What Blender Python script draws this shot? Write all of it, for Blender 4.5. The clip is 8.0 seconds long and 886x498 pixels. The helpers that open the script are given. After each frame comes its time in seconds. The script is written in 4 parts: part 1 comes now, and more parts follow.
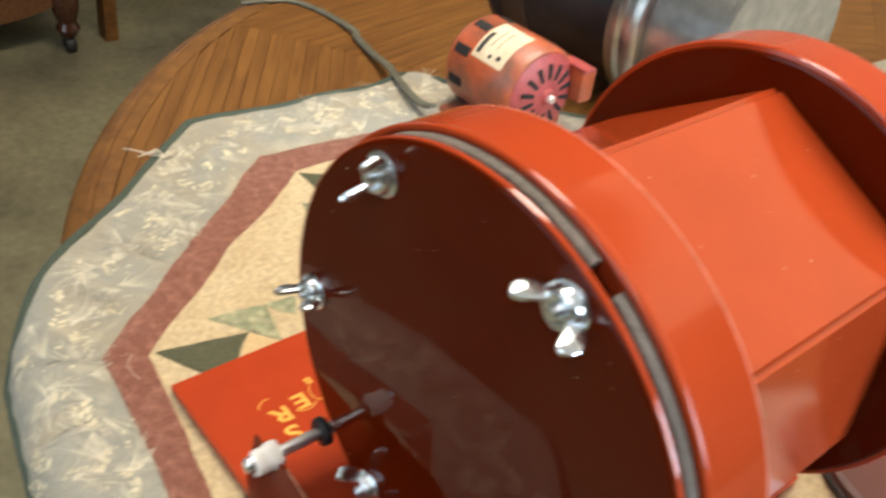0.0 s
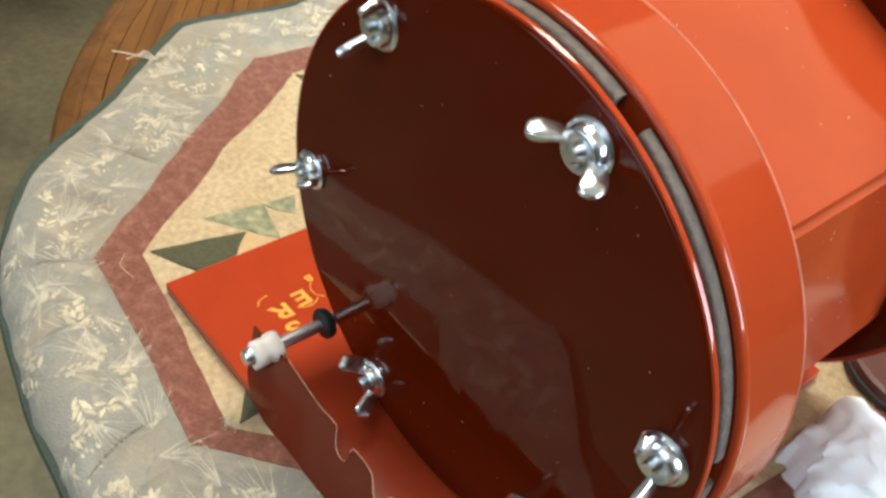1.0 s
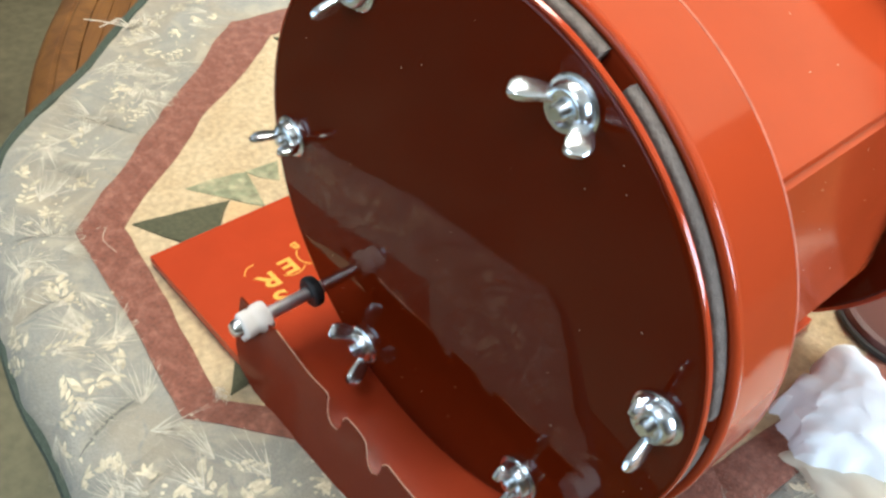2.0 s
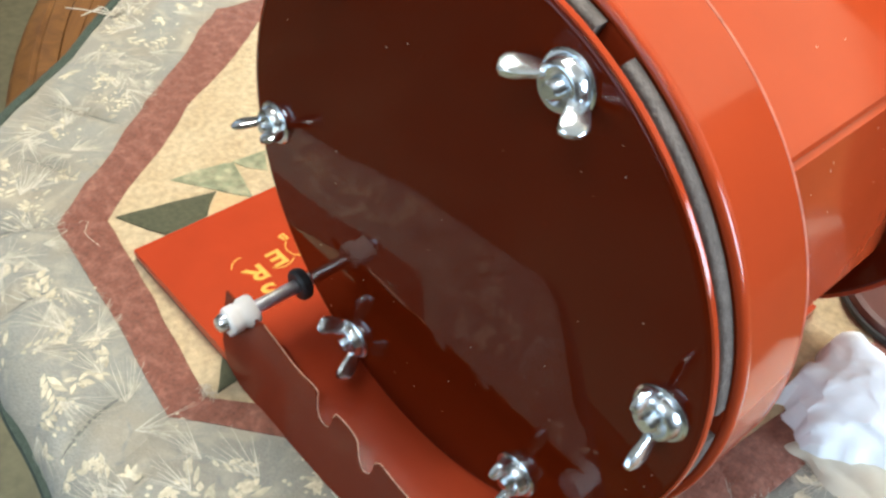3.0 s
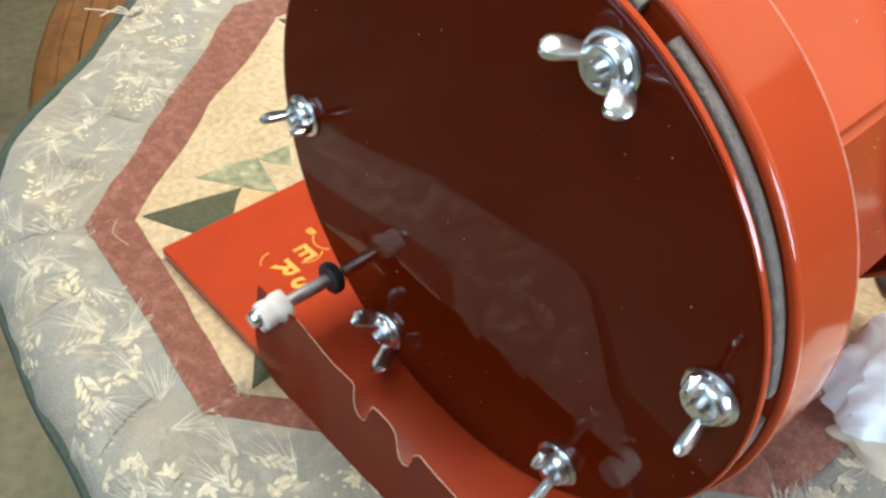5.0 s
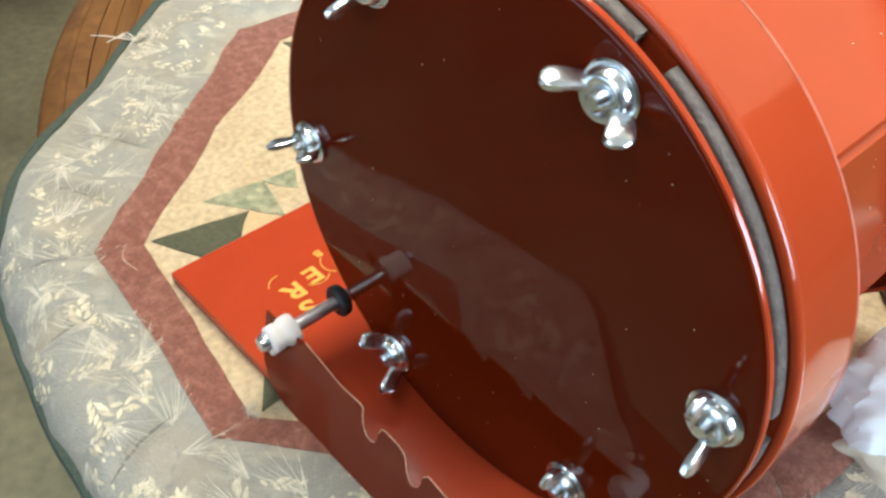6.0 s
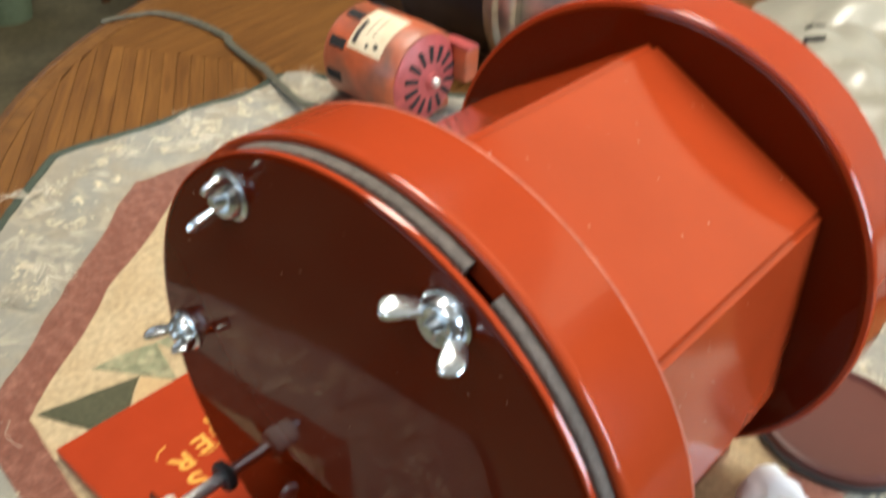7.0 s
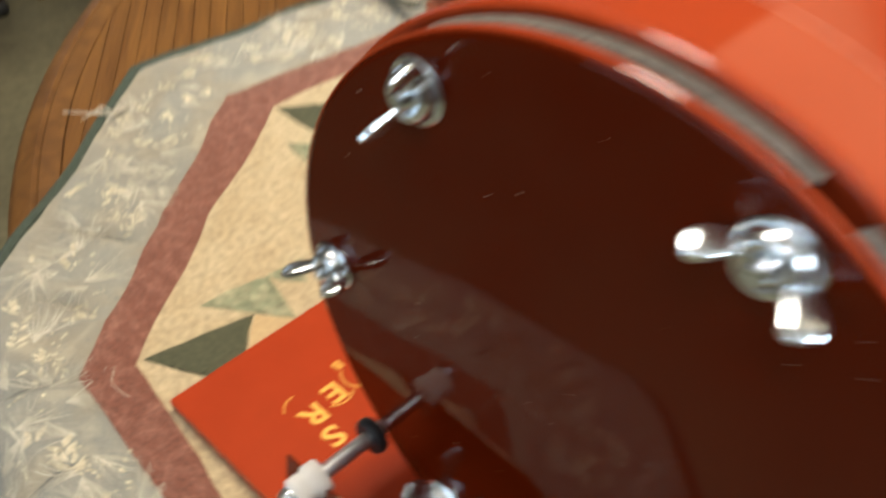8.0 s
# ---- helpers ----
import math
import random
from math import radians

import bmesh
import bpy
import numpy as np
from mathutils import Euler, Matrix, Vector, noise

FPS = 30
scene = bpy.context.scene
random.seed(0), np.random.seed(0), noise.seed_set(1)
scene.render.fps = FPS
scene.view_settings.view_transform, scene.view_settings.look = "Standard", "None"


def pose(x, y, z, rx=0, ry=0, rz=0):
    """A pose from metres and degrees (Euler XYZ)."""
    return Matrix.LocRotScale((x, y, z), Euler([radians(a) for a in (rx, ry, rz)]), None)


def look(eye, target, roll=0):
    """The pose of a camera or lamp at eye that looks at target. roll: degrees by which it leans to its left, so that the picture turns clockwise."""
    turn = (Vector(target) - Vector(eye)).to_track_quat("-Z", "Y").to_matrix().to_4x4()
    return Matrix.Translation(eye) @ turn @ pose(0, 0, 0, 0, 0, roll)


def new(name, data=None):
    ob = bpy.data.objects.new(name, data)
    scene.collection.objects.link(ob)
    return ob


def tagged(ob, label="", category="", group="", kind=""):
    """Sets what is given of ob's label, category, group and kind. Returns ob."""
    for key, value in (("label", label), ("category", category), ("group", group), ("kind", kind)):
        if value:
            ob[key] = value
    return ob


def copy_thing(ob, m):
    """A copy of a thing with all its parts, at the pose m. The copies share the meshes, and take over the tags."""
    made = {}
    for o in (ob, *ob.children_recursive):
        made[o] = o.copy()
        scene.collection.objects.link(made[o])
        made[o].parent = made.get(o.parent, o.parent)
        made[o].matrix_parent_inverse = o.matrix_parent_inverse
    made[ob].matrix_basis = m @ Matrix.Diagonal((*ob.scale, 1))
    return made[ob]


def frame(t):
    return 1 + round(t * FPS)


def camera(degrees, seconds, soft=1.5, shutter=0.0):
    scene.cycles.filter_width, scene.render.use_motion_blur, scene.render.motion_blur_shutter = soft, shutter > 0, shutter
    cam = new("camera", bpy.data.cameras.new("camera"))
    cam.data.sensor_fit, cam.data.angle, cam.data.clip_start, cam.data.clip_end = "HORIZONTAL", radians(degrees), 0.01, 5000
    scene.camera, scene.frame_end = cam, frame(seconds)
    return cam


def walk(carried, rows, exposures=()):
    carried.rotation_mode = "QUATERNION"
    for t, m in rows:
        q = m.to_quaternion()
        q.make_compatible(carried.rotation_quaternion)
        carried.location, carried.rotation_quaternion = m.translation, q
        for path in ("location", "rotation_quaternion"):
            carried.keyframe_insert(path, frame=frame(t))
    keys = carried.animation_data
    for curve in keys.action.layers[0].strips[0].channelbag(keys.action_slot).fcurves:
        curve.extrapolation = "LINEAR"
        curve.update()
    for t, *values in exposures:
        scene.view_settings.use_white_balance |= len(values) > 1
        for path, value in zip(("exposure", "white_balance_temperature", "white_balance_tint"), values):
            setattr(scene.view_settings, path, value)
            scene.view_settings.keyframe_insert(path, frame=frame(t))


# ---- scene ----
from mathutils.bvhtree import BVHTree

cam = camera(52.9, 8.0, soft=2.6, shutter=0.9)
PATH = [
    (0.0, 0.2001, -0.2026, 0.4500, 53.72, -6.26, 51.00),
    (0.2, 0.1937, -0.2118, 0.4500, 53.36, -5.88, 51.21),
    (0.5, 0.2034, -0.2132, 0.4520, 53.90, -5.02, 51.47),
    (0.8, 0.2031, -0.2070, 0.4161, 51.82, -5.75, 50.95),
    (0.9, 0.2011, -0.2018, 0.4093, 50.47, -5.74, 50.84),
    (1.0, 0.1999, -0.1991, 0.4060, 50.00, -5.63, 50.72),
    (1.5, 0.1953, -0.1953, 0.3992, 48.61, -5.38, 50.18),
    (1.7, 0.1975, -0.1949, 0.4036, 48.15, -4.78, 49.12),
    (2.8, 0.1877, -0.1839, 0.3962, 46.66, -4.30, 48.67),
    (3.0, 0.1891, -0.1825, 0.3918, 46.92, -4.08, 48.26),
    (3.5, 0.1852, -0.1845, 0.3939, 46.66, -4.40, 48.51),
    (4.0, 0.1821, -0.1887, 0.3865, 46.49, -4.47, 48.86),
    (4.5, 0.1809, -0.1932, 0.3894, 46.82, -2.92, 48.34),
    (4.7, 0.1820, -0.1876, 0.3856, 46.42, -2.48, 48.03),
    (5.8, 0.1821, -0.1886, 0.3962, 47.03, -1.69, 47.97),
    (6.0, 0.1822, -0.1881, 0.3944, 47.32, -1.42, 47.57),
    (6.5, 0.1833, -0.1838, 0.4009, 47.78, -1.71, 47.15),
    (6.6, 0.1835, -0.1815, 0.4044, 48.10, -1.94, 47.08),
    (6.8, 0.1891, -0.1728, 0.4172, 50.95, -2.58, 44.80),
    (7.0, 0.1902, -0.1606, 0.4365, 53.59, -2.47, 42.48),
    (7.2, 0.1694, -0.1781, 0.4151, 54.54, -5.33, 43.11),
    (7.4, 0.1621, -0.1752, 0.4139, 53.14, -4.32, 42.42),
    (7.5, 0.1565, -0.1704, 0.4112, 53.08, -4.39, 42.71),
    (7.8, 0.1326, -0.1633, 0.3981, 51.41, -1.70, 44.57),
    (8.0, 0.1014, -0.1493, 0.3817, 48.35, 0.29, 44.71),
]
walk(cam, [(t, pose(x, y, z, rx, ry, rz)) for t, x, y, z, rx, ry, rz in PATH],
     exposures=[(0.0, 0.38, 6450, 10), (0.5, 0.13, 6650, 10), (1.0, 0.31, 6250, 9), (1.5, 0.46, 5960, 8), (3.0, 0.54, 5820, 7), (6.0, 0.54, 5820, 7),
                (6.6, 0.42, 5900, 8), (7.0, 0.24, 6200, 9), (7.5, 0.15, 6400, 10), (8.0, 0.17, 6450, 10)])

# ---------------------------------------------------------------- world and light
world = bpy.data.worlds.new("world")
scene.world = world
world.use_nodes = True
wn = world.node_tree
sky = wn.nodes.new("ShaderNodeTexSky")
sky.sky_type = "NISHITA"
sky.sun_disc = False
sky.sun_elevation = radians(35)
sky.sun_rotation = radians(100)
wn.links.new(sky.outputs[0], wn.nodes["Background"].inputs[0])
wn.nodes["Background"].inputs[1].default_value = 0.08
scene.view_settings.exposure = 0.5

FLOOR_Z = -0.76


def area(name, m, sx, sy, watts, colour):
    d = bpy.data.lights.new(name, "AREA")
    d.shape, d.size, d.size_y, d.energy, d.color = "RECTANGLE", sx, sy, watts, colour
    ob = new(name, d)
    ob.matrix_world = m
    return ob


# broad ceiling panel lamp, daylight in the three windows, a bare tube lamp over the front of the table
area("ceiling_panel_light", look((-0.46, 0.50, 1.595), (-0.46, 0.50, 0)), 0.42, 1.1, 36, (1.0, 0.90, 0.74))
# added warm fill, in place of the bright ceiling mirrored in the siren's housing
area("rear_ceiling_fill", look((0.4, 2.0, 1.595), (0.4, 2.0, 0)), 2.0, 1.2, 9, (1.0, 0.74, 0.42))
area("window_daylight", look((2.36, 1.05, 0.75), (0, 0.8, 0.1)), 1.3, 1.1, 74, (0.78, 0.90, 1.0))
area("west_window_daylight", look((-4.01, 0.85, 0.85), (0, 0.5, 0.1)), 1.2, 1.1, 2.5, (0.84, 0.92, 1.0))
area("south_window_daylight", look((-0.35, -2.41, 0.75), (-0.2, 0, 0.3)), 2.3, 1.3, 21, (0.72, 0.87, 1.0))
area("tube_light", look((0.45, -0.75, 1.60), (0.45, -0.75, 0)), 0.9, 0.03, 8, (0.95, 0.97, 1.0))


# ---------------------------------------------------------------- materials
def mat(name, colour, rough=0.5, metal=0.0, grain=0.0, scale=60.0, stain=0.0, stain_scale=6.0, stain_colour=None,
        bump=0.0, coat=0.0, bump_scale=None, island=0.0, piece=0.0, sheen=0.0, trans=0.0, spec=0.5):
    """A painted, woven, wooden or metal surface: fine grain, larger stains, relief, and a shift from piece to piece."""
    m = bpy.data.materials.new(name)
    m.use_nodes = True
    nt = m.node_tree
    b = nt.nodes["Principled BSDF"]
    b.inputs["Roughness"].default_value = rough
    b.inputs["Metallic"].default_value = metal
    b.inputs["Specular IOR Level"].default_value = spec
    b.inputs["Coat Weight"].default_value = coat
    b.inputs["Coat Roughness"].default_value = 0.04
    b.inputs["Sheen Weight"].default_value = sheen
    b.inputs["Transmission Weight"].default_value = trans
    tc = nt.nodes.new("ShaderNodeTexCoord")
    val = nt.nodes.new("ShaderNodeRGB")
    val.outputs[0].default_value = (*colour, 1)
    out = val.outputs[0]
    if stain:
        n = nt.nodes.new("ShaderNodeTexNoise")
        n.inputs["Scale"].default_value, n.inputs["Detail"].default_value = stain_scale, 5
        nt.links.new(tc.outputs["Object"], n.inputs["Vector"])
        r = nt.nodes.new("ShaderNodeMapRange")
        r.inputs["From Min"].default_value, r.inputs["From Max"].default_value = 0.42, 0.72
        r.inputs["To Max"].default_value = stain
        nt.links.new(n.outputs["Fac"], r.inputs["Value"])
        mx = nt.nodes.new("ShaderNodeMix")
        mx.data_type = "RGBA"
        mx.inputs["B"].default_value = (*(stain_colour or [c * 0.5 for c in colour]), 1)
        nt.links.new(r.outputs[0], mx.inputs["Factor"])
        nt.links.new(out, mx.inputs["A"])
        out = mx.outputs["Result"]
    if grain:
        n = nt.nodes.new("ShaderNodeTexNoise")
        n.inputs["Scale"].default_value, n.inputs["Detail"].default_value = scale, 4
        nt.links.new(tc.outputs["Object"], n.inputs["Vector"])
        r = nt.nodes.new("ShaderNodeMapRange")
        r.inputs["From Min"].default_value, r.inputs["From Max"].default_value = 0.25, 0.75
        r.inputs["To Min"].default_value, r.inputs["To Max"].default_value = 1 - grain, 1 + grain
        nt.links.new(n.outputs["Fac"], r.inputs["Value"])
        out = multiply(nt, out, r.outputs[0])
    if piece or island:
        info = nt.nodes.new("ShaderNodeObjectInfo" if piece else "ShaderNodeNewGeometry")
        r = nt.nodes.new("ShaderNodeMapRange")
        k = piece or island
        r.inputs["To Min"].default_value, r.inputs["To Max"].default_value = 1 - k, 1 + k
        nt.links.new(info.outputs["Random" if piece else "Random Per Island"], r.inputs["Value"])
        out = multiply(nt, out, r.outputs[0])
    nt.links.new(out, b.inputs["Base Color"])
    if bump:
        n = nt.nodes.new("ShaderNodeTexNoise")
        n.inputs["Scale"].default_value, n.inputs["Detail"].default_value = bump_scale or scale, 3
        nt.links.new(tc.outputs["Object"], n.inputs["Vector"])
        bp = nt.nodes.new("ShaderNodeBump")
        bp.inputs["Strength"].default_value, bp.inputs["Distance"].default_value = bump, 0.002
        nt.links.new(n.outputs["Fac"], bp.inputs["Height"])
        nt.links.new(bp.outputs[0], b.inputs["Normal"])
    return m


def multiply(nt, colour, value):
    v = nt.nodes.new("ShaderNodeVectorMath")
    v.operation = "SCALE"
    nt.links.new(colour, v.inputs[0])
    nt.links.new(value, v.inputs["Scale"])
    return v.outputs[0]


def wood(name, dark, light, stretch=(1.5, 22, 22), rough=0.38, piece=0.12, coat=0.15, spec=0.25):
    """Wood with long grain along local x."""
    m = mat(name, light, rough, coat=coat, spec=spec)
    nt = m.node_tree
    b = nt.nodes["Principled BSDF"]
    tc = nt.nodes.new("ShaderNodeTexCoord")
    mp = nt.nodes.new("ShaderNodeMapping")
    mp.inputs["Scale"].default_value = stretch
    nt.links.new(tc.outputs["Object"], mp.inputs["Vector"])
    n = nt.nodes.new("ShaderNodeTexNoise")
    n.inputs["Scale"].default_value, n.inputs["Detail"].default_value, n.inputs["Roughness"].default_value = 5, 6, 0.65
    n.inputs["Distortion"].default_value = 0.6
    nt.links.new(mp.outputs[0], n.inputs["Vector"])
    ramp = nt.nodes.new("ShaderNodeValToRGB")
    ramp.color_ramp.elements[0].position, ramp.color_ramp.elements[1].position = 0.33, 0.66
    ramp.color_ramp.elements[0].color, ramp.color_ramp.elements[1].color = (*dark, 1), (*light, 1)
    nt.links.new(n.outputs["Fac"], ramp.inputs[0])
    info = nt.nodes.new("ShaderNodeObjectInfo")
    r = nt.nodes.new("ShaderNodeMapRange")
    r.inputs["To Min"].default_value, r.inputs["To Max"].default_value = 1 - piece, 1 + piece
    nt.links.new(info.outputs["Random"], r.inputs["Value"])
    nt.links.new(multiply(nt, ramp.outputs[0], r.outputs[0]), b.inputs["Base Color"])
    bp = nt.nodes.new("ShaderNodeBump")
    bp.inputs["Strength"].default_value, bp.inputs["Distance"].default_value = 0.15, 0.001
    nt.links.new(n.outputs["Fac"], bp.inputs["Height"])
    nt.links.new(bp.outputs[0], b.inputs["Normal"])
    return m


def floral(name):
    """Mottled grey, blue-grey and tan quilting cotton with a fine weave and soft straw streaks."""
    m = mat(name, (0.266, 0.258, 0.220), 0.92, grain=0.16, scale=900, stain=0.9, stain_scale=16, stain_colour=(0.232, 0.226, 0.194),
            bump=0.5, bump_scale=700, sheen=0.1)
    nt = m.node_tree
    b = nt.nodes["Principled BSDF"]
    src = b.inputs["Base Color"].links[0].from_socket
    tc = nt.nodes.new("ShaderNodeTexCoord")
    for scale, lo, hi, k, colour in ((9, 0.46, 0.68, 0.65, (0.31, 0.25, 0.165)), (38, 0.53, 0.70, 0.6, (0.42, 0.37, 0.27)), (75, 0.57, 0.70, 0.6, (0.19, 0.20, 0.185)), (150, 0.55, 0.72, 0.45, (0.40, 0.36, 0.28))):
        n = nt.nodes.new("ShaderNodeTexNoise")
        n.inputs["Scale"].default_value, n.inputs["Detail"].default_value, n.inputs["Distortion"].default_value = scale, 4, 1.2
        nt.links.new(tc.outputs["Object"], n.inputs["Vector"])
        r = nt.nodes.new("ShaderNodeMapRange")
        r.inputs["From Min"].default_value, r.inputs["From Max"].default_value, r.inputs["To Max"].default_value = lo, hi, k
        nt.links.new(n.outputs["Fac"], r.inputs["Value"])
        mx = nt.nodes.new("ShaderNodeMix")
        mx.data_type = "RGBA"
        mx.inputs["B"].default_value = (*colour, 1)
        nt.links.new(r.outputs[0], mx.inputs["Factor"])
        nt.links.new(src, mx.inputs["A"])
        src = mx.outputs["Result"]
    nt.links.new(src, b.inputs["Base Color"])
    return m


RED = mat("red_enamel", (0.35, 0.043, 0.0105), 0.10, grain=0.05, scale=14, stain=0.18, stain_scale=5,
          stain_colour=(0.31, 0.034, 0.010), bump=0.012, bump_scale=60, spec=0.38)
RED_DUSTY = mat("dusty_red_enamel", (0.335, 0.042, 0.0100), 0.105, grain=0.07, scale=20, stain=0.28, stain_scale=9,
                stain_colour=(0.34, 0.056, 0.018), bump=0.015, bump_scale=80, spec=0.32)
RED_BASE = mat("satin_red_enamel", (0.36, 0.044, 0.013), 0.20, grain=0.06, scale=40, stain=0.25, stain_scale=12,
               stain_colour=(0.36, 0.036, 0.010), bump=0.03, bump_scale=120, spec=0.24)
# the same red enamel, darkened to put the forward faces' shade into the colour
RED_SHADED = mat("shaded_red_enamel", (0.094, 0.0086, 0.0010), 0.03, grain=0.06, scale=12, stain=0.3, stain_scale=4, bump=0.004, bump_scale=30, spec=0.18)
RED_FLAP = mat("streaked_red_enamel", (0.150, 0.022, 0.008), 0.15, grain=0.10, scale=30, stain=0.5, stain_scale=14, bump=0.01, bump_scale=60, spec=0.22)
RED_BROWN = mat("dull_brown_red_enamel", (0.085, 0.018, 0.012), 0.5, grain=0.1, scale=20, stain=0.5, stain_scale=8, bump=0.03, bump_scale=60)
# pale colour standing for the light caught along the flap's top edge
EDGE_GLINT = mat("edge_glint_pale", (0.75, 0.36, 0.20), 0.3, 0.2, grain=0.3, scale=300)
# darker red with the drum recess's shade put into the colour
RECESS_SHADE = mat("recess_shade_red", (0.20, 0.022, 0.010), 0.5, grain=0.1, scale=200)
DUST_EDGE = mat("dusty_worn_enamel", (0.44, 0.125, 0.066), 0.75, grain=0.35, scale=160, stain=0.7, stain_scale=45, stain_colour=(0.34, 0.046, 0.014))
SPECK = mat("dust_speck", (0.55, 0.36, 0.28), 0.8, grain=0.2, scale=400)
FELT = mat("grey_felt_strip", (0.128, 0.102, 0.084), 0.85, grain=0.3, scale=220, stain=0.5, stain_scale=40,
           stain_colour=(0.100, 0.080, 0.066), bump=0.5, bump_scale=500)
ZINC = mat("zinc_plated_steel", (0.86, 0.91, 0.95), 0.25, 1.0, grain=0.08, scale=300, stain=0.35, stain_scale=120,
           stain_colour=(0.62, 0.63, 0.55), bump=0.12, bump_scale=190)
STEEL = mat("bright_steel_rod", (0.78, 0.78, 0.78), 0.36, 1.0, grain=0.1, scale=200, bump=0.04, bump_scale=600)
NYLON = mat("white_nylon", (0.84, 0.80, 0.74), 0.42, grain=0.06, scale=120, stain=0.3, stain_scale=60, stain_colour=(0.6, 0.5, 0.38))
RUBBER = mat("black_rubber", (0.015, 0.014, 0.014), 0.6, grain=0.2, scale=200)
GOLD = mat("gold_leaf_paint", (0.72, 0.36, 0.05), 0.42, 0.25, grain=0.15, scale=300)
FLORAL = floral("grey_floral_cotton")
RUST = mat("rust_red_cotton", (0.175, 0.061, 0.037), 0.92, grain=0.3, scale=420, stain=0.7, stain_scale=120,
           stain_colour=(0.30, 0.135, 0.09), bump=0.5, bump_scale=700, sheen=0.1)
CREAM = mat("cream_cotton", (0.48, 0.375, 0.225), 0.92, grain=0.24, scale=210, stain=0.7, stain_scale=26,
            stain_colour=(0.40, 0.285, 0.15), bump=0.8, bump_scale=420, sheen=0.1)
TAN = mat("tan_cotton", (0.50, 0.35, 0.18), 0.92, grain=0.12, scale=300, bump=0.4, bump_scale=600)
OLIVE = mat("dark_olive_cotton", (0.070, 0.070, 0.036), 0.92, grain=0.25, scale=300, bump=0.4, bump_scale=600)
SAGE = mat("mottled_sage_cotton", (0.21, 0.22, 0.13), 0.92, grain=0.35, scale=150, stain=0.9, stain_scale=110,
           stain_colour=(0.40, 0.36, 0.22), bump=0.4, bump_scale=600)
BINDING = mat("dark_green_binding", (0.046, 0.063, 0.046), 0.9, grain=0.3, scale=400, bump=0.5, bump_scale=500)
PRINT = mat("printed_cream_leaf", (0.54, 0.475, 0.34), 0.92, grain=0.25, scale=300, stain=0.5, stain_scale=90, stain_colour=(0.42, 0.37, 0.27), island=0.22)
STRAW = mat("printed_straw_frond", (0.49, 0.45, 0.36), 0.92, grain=0.2, scale=300, island=0.25)
# dark grey that paints the shade inside the border's folds
FOLD_SHADE = mat("fold_shade_grey", (0.15, 0.15, 0.13), 0.95, grain=0.2, scale=400)
THREAD = mat("frayed_thread", (0.62, 0.56, 0.44), 0.9, grain=0.1, scale=300)
OAK = wood("golden_oak", (0.100, 0.039, 0.0085), (0.195, 0.085, 0.0195), rough=0.5, coat=0.0, piece=0.08)
OAK_RIM = wood("golden_oak_rim", (0.088, 0.036, 0.009), (0.18, 0.080, 0.021), stretch=(9, 9, 9), piece=0.05, rough=0.55, coat=0.0)
GROOVE = mat("dark_oak_groove", (0.105, 0.045, 0.014), 0.6, grain=0.2, scale=90)
DARKWOOD = wood("dark_stained_wood", (0.030, 0.010, 0.006), (0.075, 0.026, 0.012), rough=0.25, coat=0.5)
MIDWOOD = wood("brown_wood", (0.075, 0.030, 0.012), (0.15, 0.066, 0.026), rough=0.45)
CONCRETE = mat("worn_concrete", (0.235, 0.208, 0.118), 0.85, grain=0.18, scale=45, stain=0.8, stain_scale=3.2,
               stain_colour=(0.075, 0.064, 0.038), bump=0.3, bump_scale=90)
WALL = mat("brown_board_wall", (0.11, 0.075, 0.048), 0.7, grain=0.15, scale=30, stain=0.5, stain_scale=2.0, bump=0.1, bump_scale=80)
PALE_WALL = mat("pale_plaster", (0.60, 0.54, 0.44), 0.8, grain=0.08, scale=30, stain=0.4, stain_scale=2.0)
CEILING = mat("dull_white_ceiling", (0.40, 0.36, 0.30), 0.9, grain=0.06, scale=30, stain=0.3, stain_scale=1.5)
TRIMWOOD = mat("painted_trim", (0.45, 0.42, 0.36), 0.5, grain=0.08, scale=60, stain=0.3, stain_scale=10)
GLASS = mat("window_glass", (0.95, 0.97, 0.97), 0.02, trans=1.0)
MOTOR_RED = mat("chipped_orange_enamel", (0.42, 0.090, 0.032), 0.42, grain=0.2, scale=90, stain=1.0, stain_scale=24,
                stain_colour=(0.13, 0.075, 0.055), bump=0.15, bump_scale=140, coat=0.1)
CAP_RED = mat("faded_red_end_bell", (0.34, 0.055, 0.052), 0.5, grain=0.2, scale=120, stain=0.5, stain_scale=50,
              stain_colour=(0.22, 0.05, 0.05), bump=0.2, bump_scale=200)
BLACK = mat("black_slot", (0.008, 0.007, 0.007), 0.8, grain=0.2, scale=90)
LABEL = mat("aged_paper_label", (0.66, 0.56, 0.40), 0.6, grain=0.1, scale=200, stain=0.4, stain_scale=60, stain_colour=(0.5, 0.36, 0.2))
INK = mat("black_ink", (0.03, 0.025, 0.022), 0.7, grain=0.1, scale=200)
SHEET_BLACK = mat("blackened_sheet_metal", (0.016, 0.016, 0.018), 0.34, 0.2, grain=0.3, scale=40, stain=0.6, stain_scale=12,
                  stain_colour=(0.05, 0.05, 0.055), bump=0.05, bump_scale=30)
GALV = mat("galvanised_steel", (0.42, 0.42, 0.40), 0.30, 0.9, grain=0.2, scale=60, stain=0.7, stain_scale=16,
           stain_colour=(0.28, 0.27, 0.25), bump=0.05, bump_scale=50)
PAPER = mat("crumpled_white_paper", (0.82, 0.86, 0.90), 0.75, grain=0.04, scale=80, stain=0.2, stain_scale=25,
            stain_colour=(0.62, 0.60, 0.56), bump=0.3, bump_scale=90)
